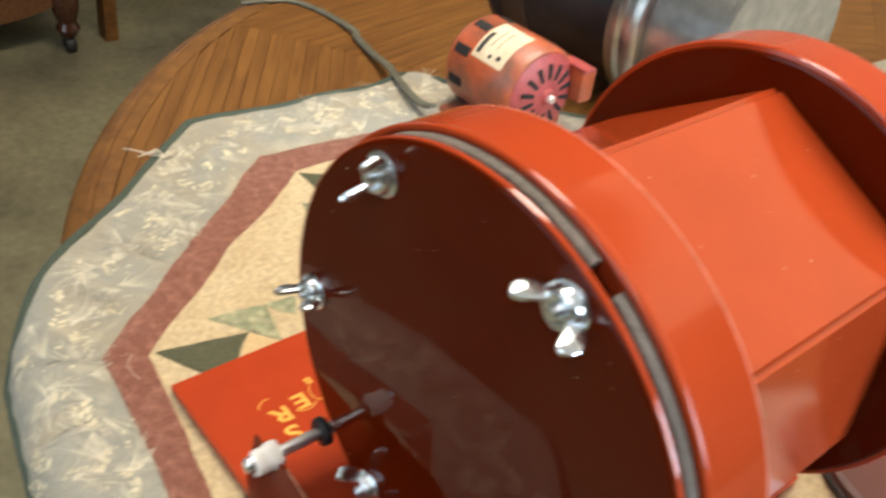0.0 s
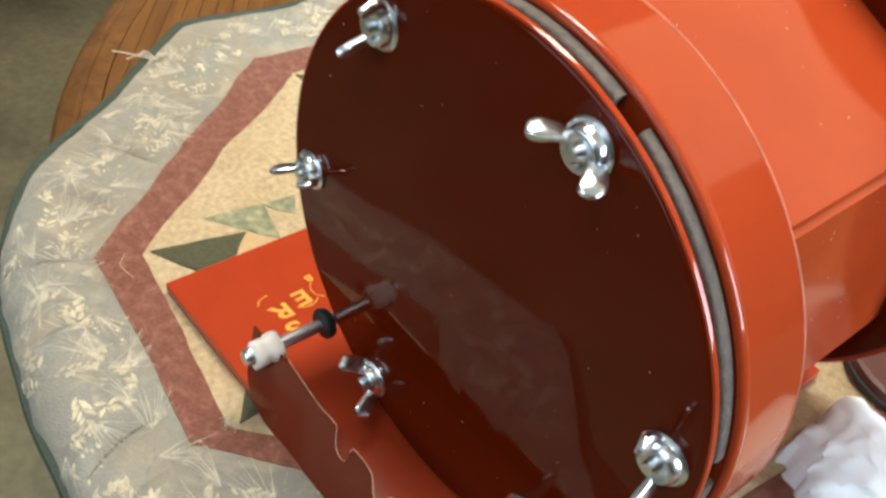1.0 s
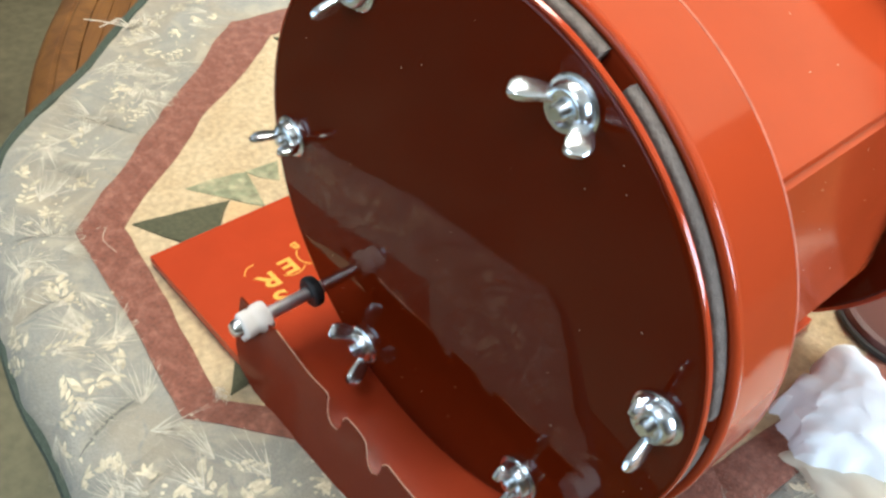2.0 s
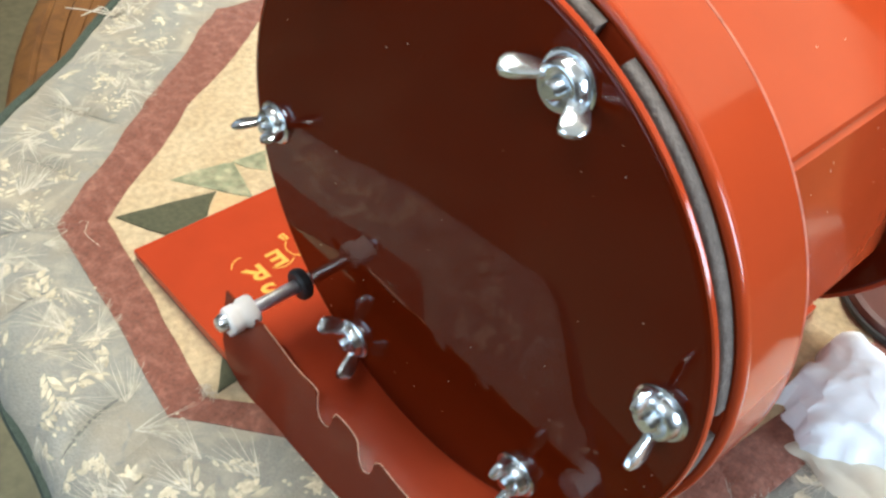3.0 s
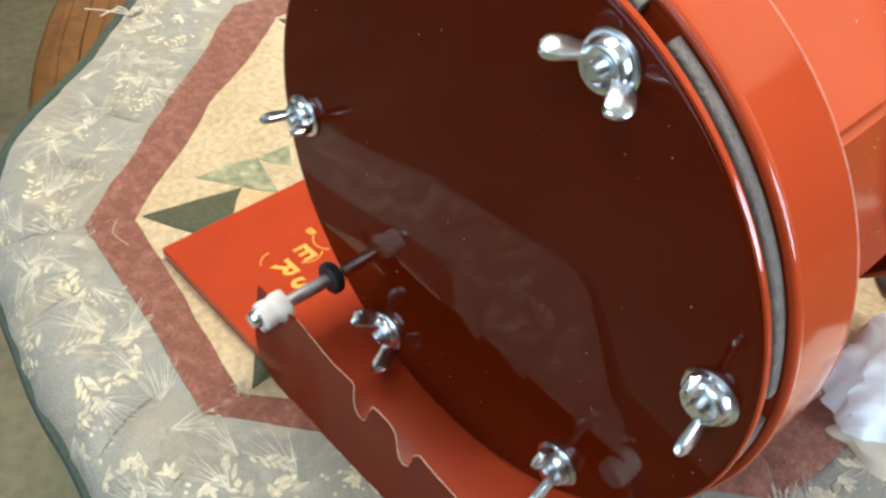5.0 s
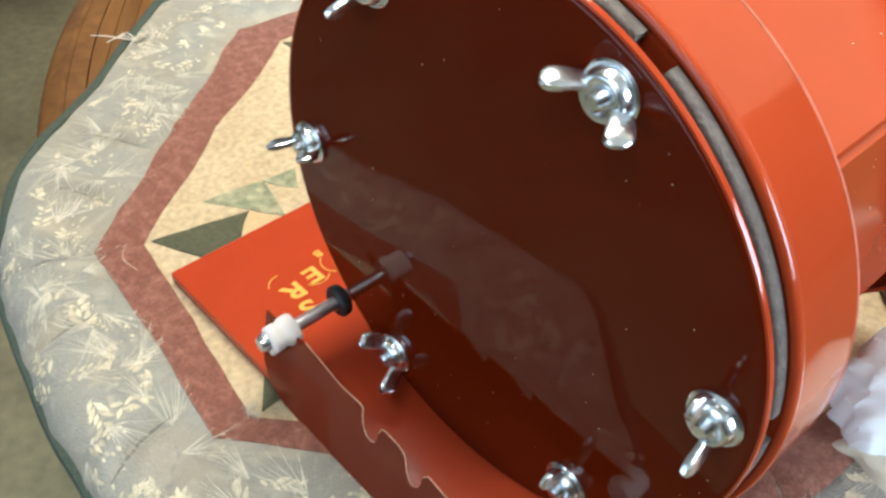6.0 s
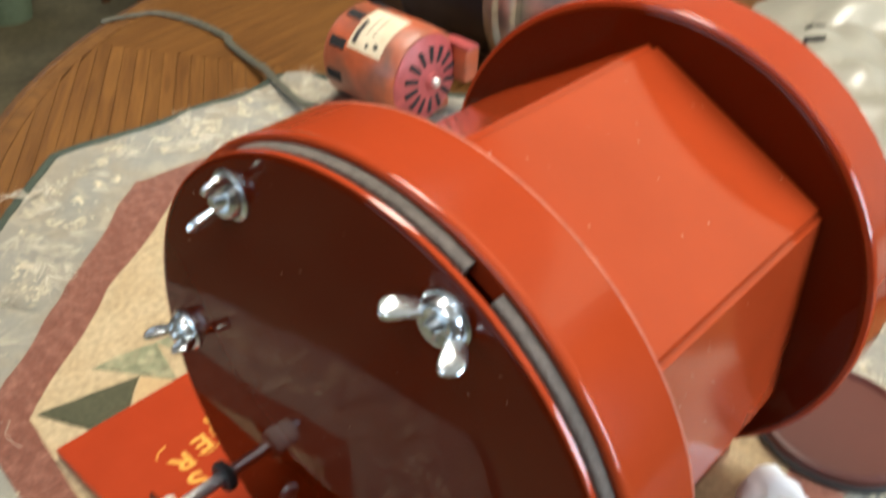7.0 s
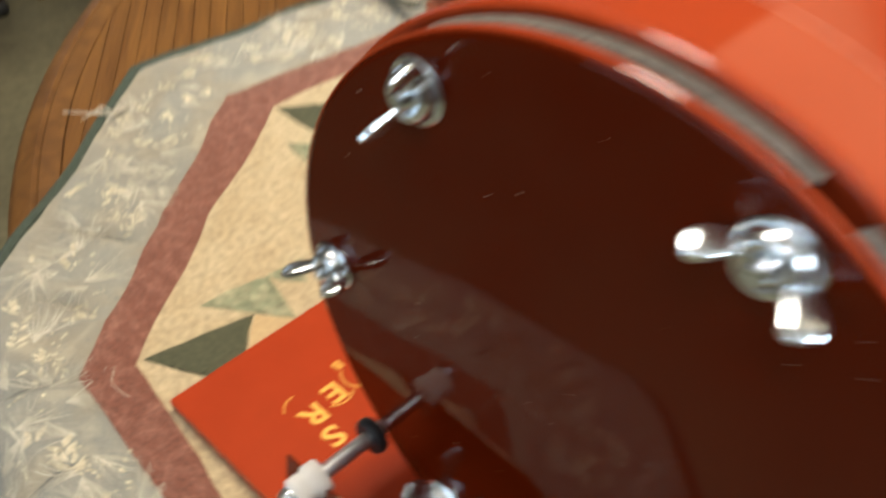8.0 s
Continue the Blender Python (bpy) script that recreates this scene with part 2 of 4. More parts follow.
BAG = mat("cream_plastic_bag", (0.31, 0.295, 0.24), 0.35, grain=0.06, scale=50, stain=0.4, stain_scale=14,
          stain_colour=(0.24, 0.23, 0.19), bump=0.3, bump_scale=60, coat=0.3)
CREAM_PAPER = mat("stained_cream_paper", (0.56, 0.52, 0.42), 0.7, grain=0.08, scale=80, stain=0.6, stain_scale=40, stain_colour=(0.36, 0.29, 0.19), bump=0.2, bump_scale=70)
CORD = mat("dusty_green_cord", (0.105, 0.10, 0.072), 0.7, grain=0.25, scale=150, stain=0.5, stain_scale=60)
GREENISH = mat("pale_green_plastic", (0.22, 0.30, 0.20), 0.5, grain=0.1, scale=60)


# ---------------------------------------------------------------- mesh helpers
def obj(name, bm, material, parent=None, smooth=False, label=""):
    me = bpy.data.meshes.new(name)
    bmesh.ops.recalc_face_normals(bm, faces=bm.faces)
    bm.to_mesh(me)
    bm.free()
    if smooth:
        me.shade_smooth()
        me.set_sharp_from_angle(angle=radians(38))
    me.materials.append(material)
    ob = new(name, me)
    if parent:
        ob.parent = parent
    if label:
        ob["label"] = label
    return ob


def part(name, bm, material, parent, label="", smooth=False):
    return obj(name, bm, material, parent, smooth, label)


def box(lo, hi, bevel=0.0, seg=2):
    bm = bmesh.new()
    bmesh.ops.create_cube(bm, size=1)
    c = [(a + b) / 2 for a, b in zip(lo, hi)]
    s = [b - a for a, b in zip(lo, hi)]
    for v in bm.verts:
        v.co = Vector([v.co[i] * s[i] + c[i] for i in range(3)])
    if bevel:
        bmesh.ops.bevel(bm, geom=bm.edges[:], offset=bevel, segments=seg, affect="EDGES", profile=0.6)
    return bm


def lathe(profile, axis="y", centre=(0, 0, 0), n=96, start=0.0, sweep=360.0, closed=False):
    """Turn a profile of (radius, along) pairs round an axis."""
    bm = bmesh.new()
    full = abs(sweep - 360) < 1e-6
    steps = n if full else n + 1
    rings = []
    for k in range(steps):
        a = radians(start + sweep * k / n)
        ring = []
        for r, h in profile:
            p = {"y": (r * math.cos(a), h, r * math.sin(a)), "x": (h, r * math.cos(a), r * math.sin(a)),
                 "z": (r * math.cos(a), r * math.sin(a), h)}[axis]
            ring.append(bm.verts.new(Vector(p) + Vector(centre)))
        rings.append(ring)
    m = len(profile)
    for k in range(n):
        a, b = rings[k], rings[(k + 1) % steps]
        for i in range(m if closed else m - 1):
            j = (i + 1) % m
            bm.faces.new((a[i], a[j], b[j], b[i]))
    if not full and closed:
        bm.faces.new(rings[0])
        bm.faces.new(rings[-1])
    bmesh.ops.remove_doubles(bm, verts=bm.verts, dist=1e-6)
    return bm


def prism(outline, thick, bevel=0.0, axis="z"):
    """A flat plate: a 2D outline given thickness, from 0 to thick along the axis."""
    bm = bmesh.new()
    f3 = {"z": lambda u, v, h: (u, v, h), "y": lambda u, v, h: (u, h, v), "x": lambda u, v, h: (h, u, v)}[axis]
    lo = [bm.verts.new(f3(u, v, 0)) for u, v in outline]
    hi = [bm.verts.new(f3(u, v, thick)) for u, v in outline]
    bm.faces.new(lo)
    bm.faces.new(hi)
    n = len(outline)
    for i in range(n):
        bm.faces.new((lo[i], lo[(i + 1) % n], hi[(i + 1) % n], hi[i]))
    bmesh.ops.recalc_face_normals(bm, faces=bm.faces)
    if bevel:
        bmesh.ops.bevel(bm, geom=bm.edges[:], offset=bevel, segments=2, affect="EDGES")
    return bm


def tube(points, r, n=10):
    """A round cord along a smooth line through the points."""
    pts = [Vector(q) for q in points]
    line = []
    for i in range(len(pts) - 1):
        p0, p1, p2, p3 = pts[max(i - 1, 0)], pts[i], pts[i + 1], pts[min(i + 2, len(pts) - 1)]
        for k in range(8):
            t = k / 8
            line.append(0.5 * ((2 * p1) + (p2 - p0) * t + (2 * p0 - 5 * p1 + 4 * p2 - p3) * t * t + (3 * p1 - p0 - 3 * p2 + p3) * t ** 3))
    line.append(pts[-1])
    bm = bmesh.new()
    rings = []
    for i, q in enumerate(line):
        d = (line[min(i + 1, len(line) - 1)] - line[max(i - 1, 0)]).normalized()
        s = d.cross(Vector((0, 0, 1)))
        s = s.normalized() if s.length > 1e-4 else Vector((1, 0, 0))
        u = s.cross(d)
        rings.append([bm.verts.new(q + r * (math.cos(2 * math.pi * k / n) * s + math.sin(2 * math.pi * k / n) * u)) for k in range(n)])
    for a, b in zip(rings, rings[1:]):
        for k in range(n):
            bm.faces.new((a[k], a[(k + 1) % n], b[(k + 1) % n], b[k]))
    bm.faces.new(rings[0])
    bm.faces.new(rings[-1])
    return bm


def join(*bms):
    """One bmesh out of several."""
    out = bmesh.new()
    for bm in bms:
        me = bpy.data.meshes.new("tmp")
        bm.to_mesh(me)
        bm.free()
        out.from_mesh(me)
        bpy.data.meshes.remove(me)
    return out


def moved(bm, m):
    bmesh.ops.transform(bm, matrix=m, verts=bm.verts)
    return bm


def empty(name, at=(0, 0, 0)):
    ob = new(name)
    ob.location = at
    ob.empty_display_size = 0.02
    return ob


# ---------------------------------------------------------------- the room
tagged(obj("floor", box((-4.2, -2.6, FLOOR_Z - 0.1), (2.6, 3.3, FLOOR_Z)), CONCRETE), "worn grey-brown concrete floor with stains", "floor", kind="structure")
tagged(obj("ceiling", box((-4.2, -2.6, 1.66), (2.6, 3.3, 1.76)), CEILING), "dull white ceiling", "ceiling", kind="structure")


def wall_with_opening(name, axis, at, thick, a0, a1, o0, o1, z0, z1):
    """A wall with a window opening right through it."""
    bms = []
    for lo, hi, zl, zh in ((a0, o0, FLOOR_Z, 1.66), (o1, a1, FLOOR_Z, 1.66), (o0, o1, FLOOR_Z, z0), (o0, o1, z1, 1.66)):
        if axis == "x":
            bms.append(box((at, lo, zl), (at + thick, hi, zh)))
        else:
            bms.append(box((lo, at, zl), (hi, at + thick, zh)))
    tagged(obj(name, join(*bms), WALL), "dark brown board wall with a window opening", "wall", kind="structure")


wall_with_opening("wall_east", "x", 2.4, 0.15, -2.6, 3.3, 0.4, 1.7, 0.2, 1.3)
wall_with_opening("wall_west", "x", -4.2, 0.15, -2.6, 3.3, 0.25, 1.45, 0.3, 1.4)
wall_with_opening("wall_south", "y", -2.6, 0.15, -4.05, 2.4, -1.5, 0.8, 0.1, 1.4)
tagged(obj("wall_north", box((-4.05, 3.1, FLOOR_Z), (2.4, 3.25, 1.66)), PALE_WALL), "pale plastered wall", "wall", kind="structure")


def window(name, axis, at, lo, hi, z0, z1):
    w = empty(name, (0, 0, 0))
    tagged(w, "bright daylit window with painted frame", "window", kind="structure")
    b = []
    for a0, a1, q0, q1 in ((lo, hi, z0, z0 + 0.05), (lo, hi, z1 - 0.05, z1), (lo, lo + 0.05, z0 + 0.05, z1 - 0.05), (hi - 0.05, hi, z0 + 0.05, z1 - 0.05)):
        b.append(box((at, a0, q0), (at + 0.05, a1, q1)) if axis == "x" else box((a0, at, q0), (a1, at + 0.05, q1)))
    part("window_frame", join(*b), TRIMWOOD, w)
    g = box((at + 0.02, lo + 0.05, z0 + 0.05), (at + 0.026, hi - 0.05, z1 - 0.05)) if axis == "x" else box((lo + 0.05, at + 0.02, z0 + 0.05), (hi - 0.05, at + 0.026, z1 - 0.05))
    pane = part("pane", g, GLASS, w)
    pane.visible_shadow = False


window("window_1", "x", 2.44, 0.4, 1.7, 0.2, 1.3)
window("window_2", "x", -4.15, 0.25, 1.45, 0.3, 1.4)
window("window_3", "y", -2.55, -1.5, 0.8, 0.1, 1.4)

# the second housing is an unseen addition that carries the rear fill
for at, hx_, hy_ in (((-0.46, 0.50, 1.66), 0.25, 0.60), ((0.4, 2.0, 1.66), 1.02, 0.62)):
    panel = empty("ceiling_panel_lamp", at)
    tagged(panel, "broad flat ceiling lamp, the rear one an added fill", "ceiling lamp", group="ceiling panel lamps")
    part("housing", box((-hx_, -hy_, -0.055), (hx_, hy_, 0), 0.01), CEILING, panel)
tube_lamp = empty("tube_lamp", (0.45, -0.75, 1.66))
tagged(tube_lamp, "slim ceiling tube lamp", "ceiling lamp")
part("housing", box((-0.47, -0.05, -0.05), (0.47, 0.05, 0), 0.008), CEILING, tube_lamp)

# ---------------------------------------------------------------- the round oak table
TABLE = Vector((-0.083, 0.722, 0))
DRAPE = Vector((-0.063, 0.718))
TOP_Z = -0.0085


def round_table():
    t = empty("round_table", (TABLE.x, TABLE.y, FLOOR_Z))
    tagged(t, "round golden oak table with chevron plank top", "table")
    h = TOP_Z - FLOOR_Z
    rim = lathe([(0.797, h - 0.036), (0.797, h - 0.001), (0.7985, h), (0.8110, h + 0.0004), (0.8135, h - 0.0016), (0.8165, h), (0.828, h - 0.004),
                 (0.835, h - 0.012), (0.837, h - 0.020), (0.832, h - 0.028), (0.822, h - 0.036)], "z", n=160, closed=True)
    part("rim", rim, OAK_RIM, t, "moulded oak edge", smooth=True)
    part("underlay", lathe([(0.0, h - 0.034), (0.7969, h - 0.034), (0.7969, h - 0.005), (0.0, h - 0.005)], "z", n=96), GROOVE, t, "dark joints between the planks")
    part("centre_panel", lathe([(0, h - 0.0049), (0.27, h - 0.0049), (0.27, h), (0, h)], "z", n=64), OAK, t)
    part("apron", lathe([(0.66, h - 0.12), (0.66, h - 0.036), (0.69, h - 0.036), (0.69, h - 0.12)], "z", n=96, closed=True), OAK_RIM, t)
    part("pedestal", lathe([(0.0, 0.06), (0.12, 0.06), (0.13, 0.12), (0.07, 0.2), (0.06, 0.32), (0.10, 0.46), (0.09, 0.56), (0.16, h - 0.12), (0.30, h - 0.036), (0, h - 0.036)], "z", n=40), OAK_RIM, t, smooth=True)
    for k in range(4):
        foot = prism([(0.08, 0.05), (0.25, 0.05), (0.46, 0.0), (0.50, 0.0), (0.50, 0.035), (0.30, 0.11), (0.08, 0.15)], 0.06, 0.008, "y")
        f = part("foot", moved(foot, Matrix.Translation((0, -0.03, 0))), OAK_RIM, t)
        f.rotation_euler = (0, 0, radians(45 + 90 * k))
    # nested chevron planks, eight sectors, parallel to each sector's chord
    for s in range(8):
        mid = radians(s * 45 + 9)
        half = math.tan(radians(22.5))
        r1 = 0.796
        width = 0.0152
        k = 0
        while r1 > 0.30:
            r0 = r1 - width
            g = 0.0003
            inner, outer = r0 + g, r1 - g
            pts = []
            for rr in (inner, outer):
                w = rr * half - g
                lim = math.sqrt(max(0.796 ** 2 - rr * rr, 0)) - g
                pts.append(min(w, lim) if lim > 0 else 0)
            if outer * math.hypot(1, half) > 0.796:
                out = [(inner, -pts[0])]
                for q in range(13):
                    a = -22.4 + 44.8 * q / 12
                    x = min(0.7955 * math.cos(radians(a)), outer)
                    y = math.copysign(min(abs(0.7955 * math.sin(radians(a))), x * half - g, math.sqrt(max(0.7955 ** 2 - x * x, 0))), a) if q != 6 else 0
                    if x > inner + 1e-4:
                        out.append((x, y))
                out.append((inner, pts[0]))
            else:
                out = [(inner, -pts[0]), (outer, -pts[1]), (outer, pts[1]), (inner, pts[0])]
            # local x runs along the plank's grain
            loc = [(y, -x) for x, y in out]
            pl = part("plank", prism(loc, 0.006), OAK, t)
            pl.matrix_local = Matrix.Translation((0, 0, h - 0.0058)) @ Matrix.Rotation(mid + math.pi / 2, 4, "Z")
            r1 = r0
            k += 1
    return t


round_table()

# ---------------------------------------------------------------- the octagonal quilted table topper
CENTRE = Vector((-0.152, 0.222))


def octagon(offset=0.0):
    """Corners of the octagon, its outer rust edge moved outwards by an offset."""
    base, p, heading = [], Vector((-0.457, 0.164)), -50.5
    for k in range(8):
        base.append(p.copy())
        step = 0.2955 if k % 2 == 0 else 0.175
        p = p + step * Vector((math.cos(radians(heading)), math.sin(radians(heading))))
        heading += 45
    out = []
    for k in range(8):
        h0, h1 = radians(-50.5 + 45 * (k - 1)), radians(-50.5 + 45 * k)
        n0, n1 = Vector((math.sin(h0), -math.cos(h0))), Vector((math.sin(h1), -math.cos(h1)))
        out.append(base[k] + offset * (n0 + n1) / (1 + n0.dot(n1)))
    return out


# puckered folds of the border: both ends, width, depth
FOLDS = [((-0.399, -0.014), (-0.346, 0.021), 0.0040, 0.0042), ((-0.348, -0.053), (-0.306, -0.032), 0.0035, 0.0040), ((-0.287, -0.100), (-0.274, -0.066), 0.0040, 0.0032),
         ((-0.223, -0.122), (-0.219, -0.086), 0.0045, 0.0032), ((-0.111, -0.140), (-0.126, -0.088), 0.0060, 0.0050), ((-0.060, -0.128), (-0.072, -0.096), 0.0030, 0.0030)]


def fold_depth(p):
    """How deep the puckered folds sink the cloth at a place, with a low ridge on either side."""
    z = 0.0
    for a, b, width, depth in FOLDS:
        a, b = Vector(a), Vector(b)
        u = max(0.0, min(1.0, (p - a).dot(b - a) / (b - a).length_squared))
        bow = 0.0035 * math.sin(math.pi * u)
        away = (p - a.lerp(b, u) - bow * (b - a).orthogonal().normalized()).length / width
        taper = math.sin(math.pi * (0.08 + 0.84 * u))
        z -= depth * taper * (math.exp(-away * away) - 0.42 * math.exp(-((away - 2.1) / 1.1) ** 2))
    return z


def cloth(x, y, lift=0.0):
    """A place on the quilt, by its flat pattern: level on the table, hanging down past the table's edge."""
    p = Vector((x, y))
    q = DRAPE
    d = (p - q).length - 0.834
    z = -0.0034 + 0.0022 * noise.noise(Vector((x * 16, y * 16, 0.3))) + 0.0008 * noise.noise(Vector((x * 55, y * 55, 1.7)))
    away = min(1, max(0, (p - CENTRE).length - 0.24) / 0.1)
    z += 0.012 * max(0, noise.noise(Vector((x * 11 + 4, y * 11, 8.1)))) * away
    z += 0.0035 * max(0, noise.noise(Vector((x * 34 + 9, y * 20, 3.7)))) * away
    wob = 0.0035 * noise.noise(Vector((x * 13, y * 13, 4.4))) + 0.0015 * noise.noise(Vector((x * 40, y * 40, 2.2)))
    x, y = x + wob, y + 0.8 * wob
    z += fold_depth(p)
    # a rucked fold at the far side
    e = (p - Vector((-0.515, 0.405))).length
    z += 0.013 * math.exp(-(e / 0.030) ** 2)
    if d > 0:
        k = 0.046
        r = k * (1 - math.exp(-d / k))
        w = (p - q).normalized()
        x, y = q.x + w.x * (0.834 + r) + wob, q.y + w.y * (0.834 + r) + wob
        z -= (d - r) * 1.0
        lift_x = lift * min(1, d / 0.04)
        x, y, z = x + w.x * lift_x, y + w.y * lift_x, z - 0.4 * lift_x
    return Vector((x, y, z + lift))


def patch(corners, lift, cell=0.008):
    """A piece of cloth cut to a polygon, laid on the quilt."""
    bm = bmesh.new()
    bm.faces.new([bm.verts.new((c[0], c[1], 0)) for c in corners])
    xs, ys = [c[0] for c in corners], [c[1] for c in corners]
    for axis, lo, hi in ((0, min(xs), max(xs)), (1, min(ys), max(ys))):
        v = lo + cell
        while v < hi:
            co = (v, 0, 0) if axis == 0 else (0, v, 0)
            no = (1, 0, 0) if axis == 0 else (0, 1, 0)
            bmesh.ops.bisect_plane(bm, geom=bm.verts[:] + bm.edges[:] + bm.faces[:], plane_co=co, plane_no=no, dist=1e-6)
            v += cell
    edge = [e for e in bm.edges if e.is_boundary]
    ring = {v for e in edge for v in e.verts}
    for v in bm.verts:
        v.co = cloth(v.co.x, v.co.y, lift - (0.0007 if v in ring else 0))
    ext = bmesh.ops.extrude_edge_only(bm, edges=edge)
    for v in ext["geom"]:
        if isinstance(v, bmesh.types.BMVert):
            v.co.z -= 0.0016
    return bm


def quilt():
    q = empty("quilted_table_topper", (0, 0, 0))
    tagged(q, "octagonal quilted table topper, grey floral border, rust band, cream star centre", "table topper")
    outer, rust, cream = octagon(0.086), octagon(0.0), octagon(-0.031)
    # the band was sewn unevenly: it narrows towards the front
    cream[0], cream[1], cream[2] = Vector((-0.4193, 0.1804)), Vector((-0.2557, -0.0378)), Vector((-0.0933, -0.0590))
    for k in range(8):
        j = (k + 1) % 8
        part("border_panel", patch([outer[k], outer[j], rust[j], rust[k]], 0.0034, 0.0042), FLORAL, q, "grey-green floral cotton border", smooth=True)
        part("band_strip", patch([rust[k], rust[j], cream[j], cream[k]], 0.0042), RUST, q, "rust red cotton band", smooth=True)
    part("centre_field", patch(cream, 0.0038, 0.016), CREAM, q, "mottled cream cotton centre", smooth=True)
    for k in (0, 1, 2, 3, 5, 6, 7):
        v = cream[k]
        d = (CENTRE - v).normalized()
        s = Vector((d.y, -d.x)) * (1 if k % 2 else -1)
        loc = lambda a, b: v + a * d + b * s
        part("star_point", patch([loc(0.0055, -0.0016), loc(0.0733, -0.0123), loc(0.0505, 0.0348), loc(0.0361, 0.0259)], 0.0052), OLIVE, q, "dark olive star point")
        part("star_leaf", patch([loc(0.0456, -0.0322), loc(0.0615, -0.0382), loc(0.0815, -0.0422), loc(0.0894, -0.0407), loc(0.0933, -0.0221), loc(0.0953, 0.0010), loc(0.0729, -0.0143), loc(0.0576, -0.0246)], 0.0052), SAGE, q, "mottled sage green leaf patch")
        part("star_leaf", patch([loc(0.0882, -0.0424), loc(0.1126, -0.0490), loc(0.1109, -0.0258), loc(0.0975, -0.0333)], 0.0050), SAGE, q, "mottled sage green leaf patch")
        part("star_wedge", patch([loc(0.0742, -0.0114), loc(0.0949, 0.0015), loc(0.0697, 0.0358), loc(0.0531, 0.0339)], 0.0050), TAN, q, "tan star wedge")
    # green binding along the edge
    line = []
    for k in range(8):
        a, b = outer[k], outer[(k + 1) % 8]
        for i in range(24):
            line.append(a.lerp(b, i / 24))
    line.append(outer[0])
    for k in range(8):
        seg = line[k * 24:k * 24 + 25]
        pts = [cloth(c.x, c.y, 0.0015) for c in seg[::3]]
        bm = tube(pts, 0.0045, 8)
        part("binding", bm, BINDING, q, "dark green cloth binding", smooth=True)
    # printed leaves, berries and fronds of the border; dark shade strips in its folds
    leaves, fronds, creases = bmesh.new(), bmesh.new(), bmesh.new()

    def flat(bm, pts, lift=0.0038):
        vs = [bm.verts.new(cloth(x, y, lift)) for x, y in pts]
        bm.faces.new(vs)

    rnd = random.Random(11)

    def leaf(c, a, l, w):
        d, s = Vector((math.cos(a), math.sin(a))), Vector((-math.sin(a), math.cos(a)))
        flat(leaves, [c, c + 0.35 * l * d + w * s, c + 0.7 * l * d + 0.8 * w * s, c + l * d, c + 0.7 * l * d - 0.8 * w * s, c + 0.35 * l * d - w * s])

    def frond(c, a, l, w):
        d, s = Vector((math.cos(a), math.sin(a))), Vector((-math.sin(a), math.cos(a)))
        bend = rnd.uniform(-0.15, 0.15) * l
        side, steps = [], 5
        for q3 in range(steps + 1):
            f = q3 / steps
            mid, half = c + f * l * d + bend * f * f * s, w * (1.0 - 0.75 * f)
            side.append([fronds.verts.new(cloth(*(mid + g * half * s), 0.0039)) for g in (-1, 1)])
        for p0, p1 in zip(side, side[1:]):
            fronds.faces.new((p0[0], p0[1], p1[1], p1[0]))

    for k in range(8):
        a, b = rust[k], rust[(k + 1) % 8]
        o0, o1 = outer[k], outer[(k + 1) % 8]
        n = 13 if k % 2 == 0 else 9
        for i in range(n * 6):
            u, v = rnd.random(), rnd.uniform(0.10, 0.86)
            c = a.lerp(b, u).lerp(o0.lerp(o1, u), v)
            ang = rnd.uniform(0, 2 * math.pi)
            kind = i % 5
            if kind == 0:
                size = rnd.uniform(0.6, 1.35)
                for q2 in range(9):
                    if rnd.random() < 0.25:
                        continue
                    leaf(c + 0.0024 * q2 * Vector((math.cos(ang), math.sin(ang))) - 0.008 * Vector((math.cos(ang), math.sin(ang))), ang + (1 if q2 % 2 else -1) * rnd.uniform(0.6, 1.1), size * rnd.uniform(0.005, 0.0095), size * rnd.uniform(0.0010, 0.0017))
            elif kind in (1, 4):
                for q2 in range(24):
                    frond(c, ang + rnd.uniform(-0.6, 0.6), rnd.uniform(0.012, 0.036), 0.00027)
            elif kind == 2:
                for q2 in range(7):
                    cc = c + Vector((rnd.uniform(-1, 1), rnd.uniform(-1, 1))) * 0.011
                    r = rnd.uniform(0.0008, 0.0014)
                    flat(leaves, [cc + r * Vector((math.cos(w * math.pi / 3), math.sin(w * math.pi / 3))) for w in range(6)])
            else:
                for q2 in range(6):
                    leaf(c + 0.002 * Vector((rnd.uniform(-1, 1), rnd.uniform(-1, 1))), ang + q2 * 0.55 + rnd.uniform(-0.2, 0.2), rnd.uniform(0.005, 0.010), rnd.uniform(0.0012, 0.0021))
    # dark strips that paint the shade at the bottoms of the puckered folds
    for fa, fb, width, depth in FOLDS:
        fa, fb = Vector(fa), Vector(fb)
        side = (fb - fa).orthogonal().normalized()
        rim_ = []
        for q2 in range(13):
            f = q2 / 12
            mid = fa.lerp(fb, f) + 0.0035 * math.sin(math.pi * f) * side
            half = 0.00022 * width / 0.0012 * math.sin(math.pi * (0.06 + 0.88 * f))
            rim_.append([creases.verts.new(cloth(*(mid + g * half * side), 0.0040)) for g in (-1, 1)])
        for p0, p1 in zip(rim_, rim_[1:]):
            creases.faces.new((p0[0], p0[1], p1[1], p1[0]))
    o = part("printed_leaves", leaves, PRINT, q, "cream printed leaves and berries")
    tagged(o, kind="stuff")
    tagged(part("printed_fronds", fronds, STRAW, q, "straw coloured printed fronds"), kind="stuff")
    tagged(part("fold_shade_strips", creases, FOLD_SHADE, q, "dark strips for the shade in the folds"), kind="stuff")
    # frayed threads at one corner and at a worn seam
    th = []
    tu = Vector((-0.492, 0.087))
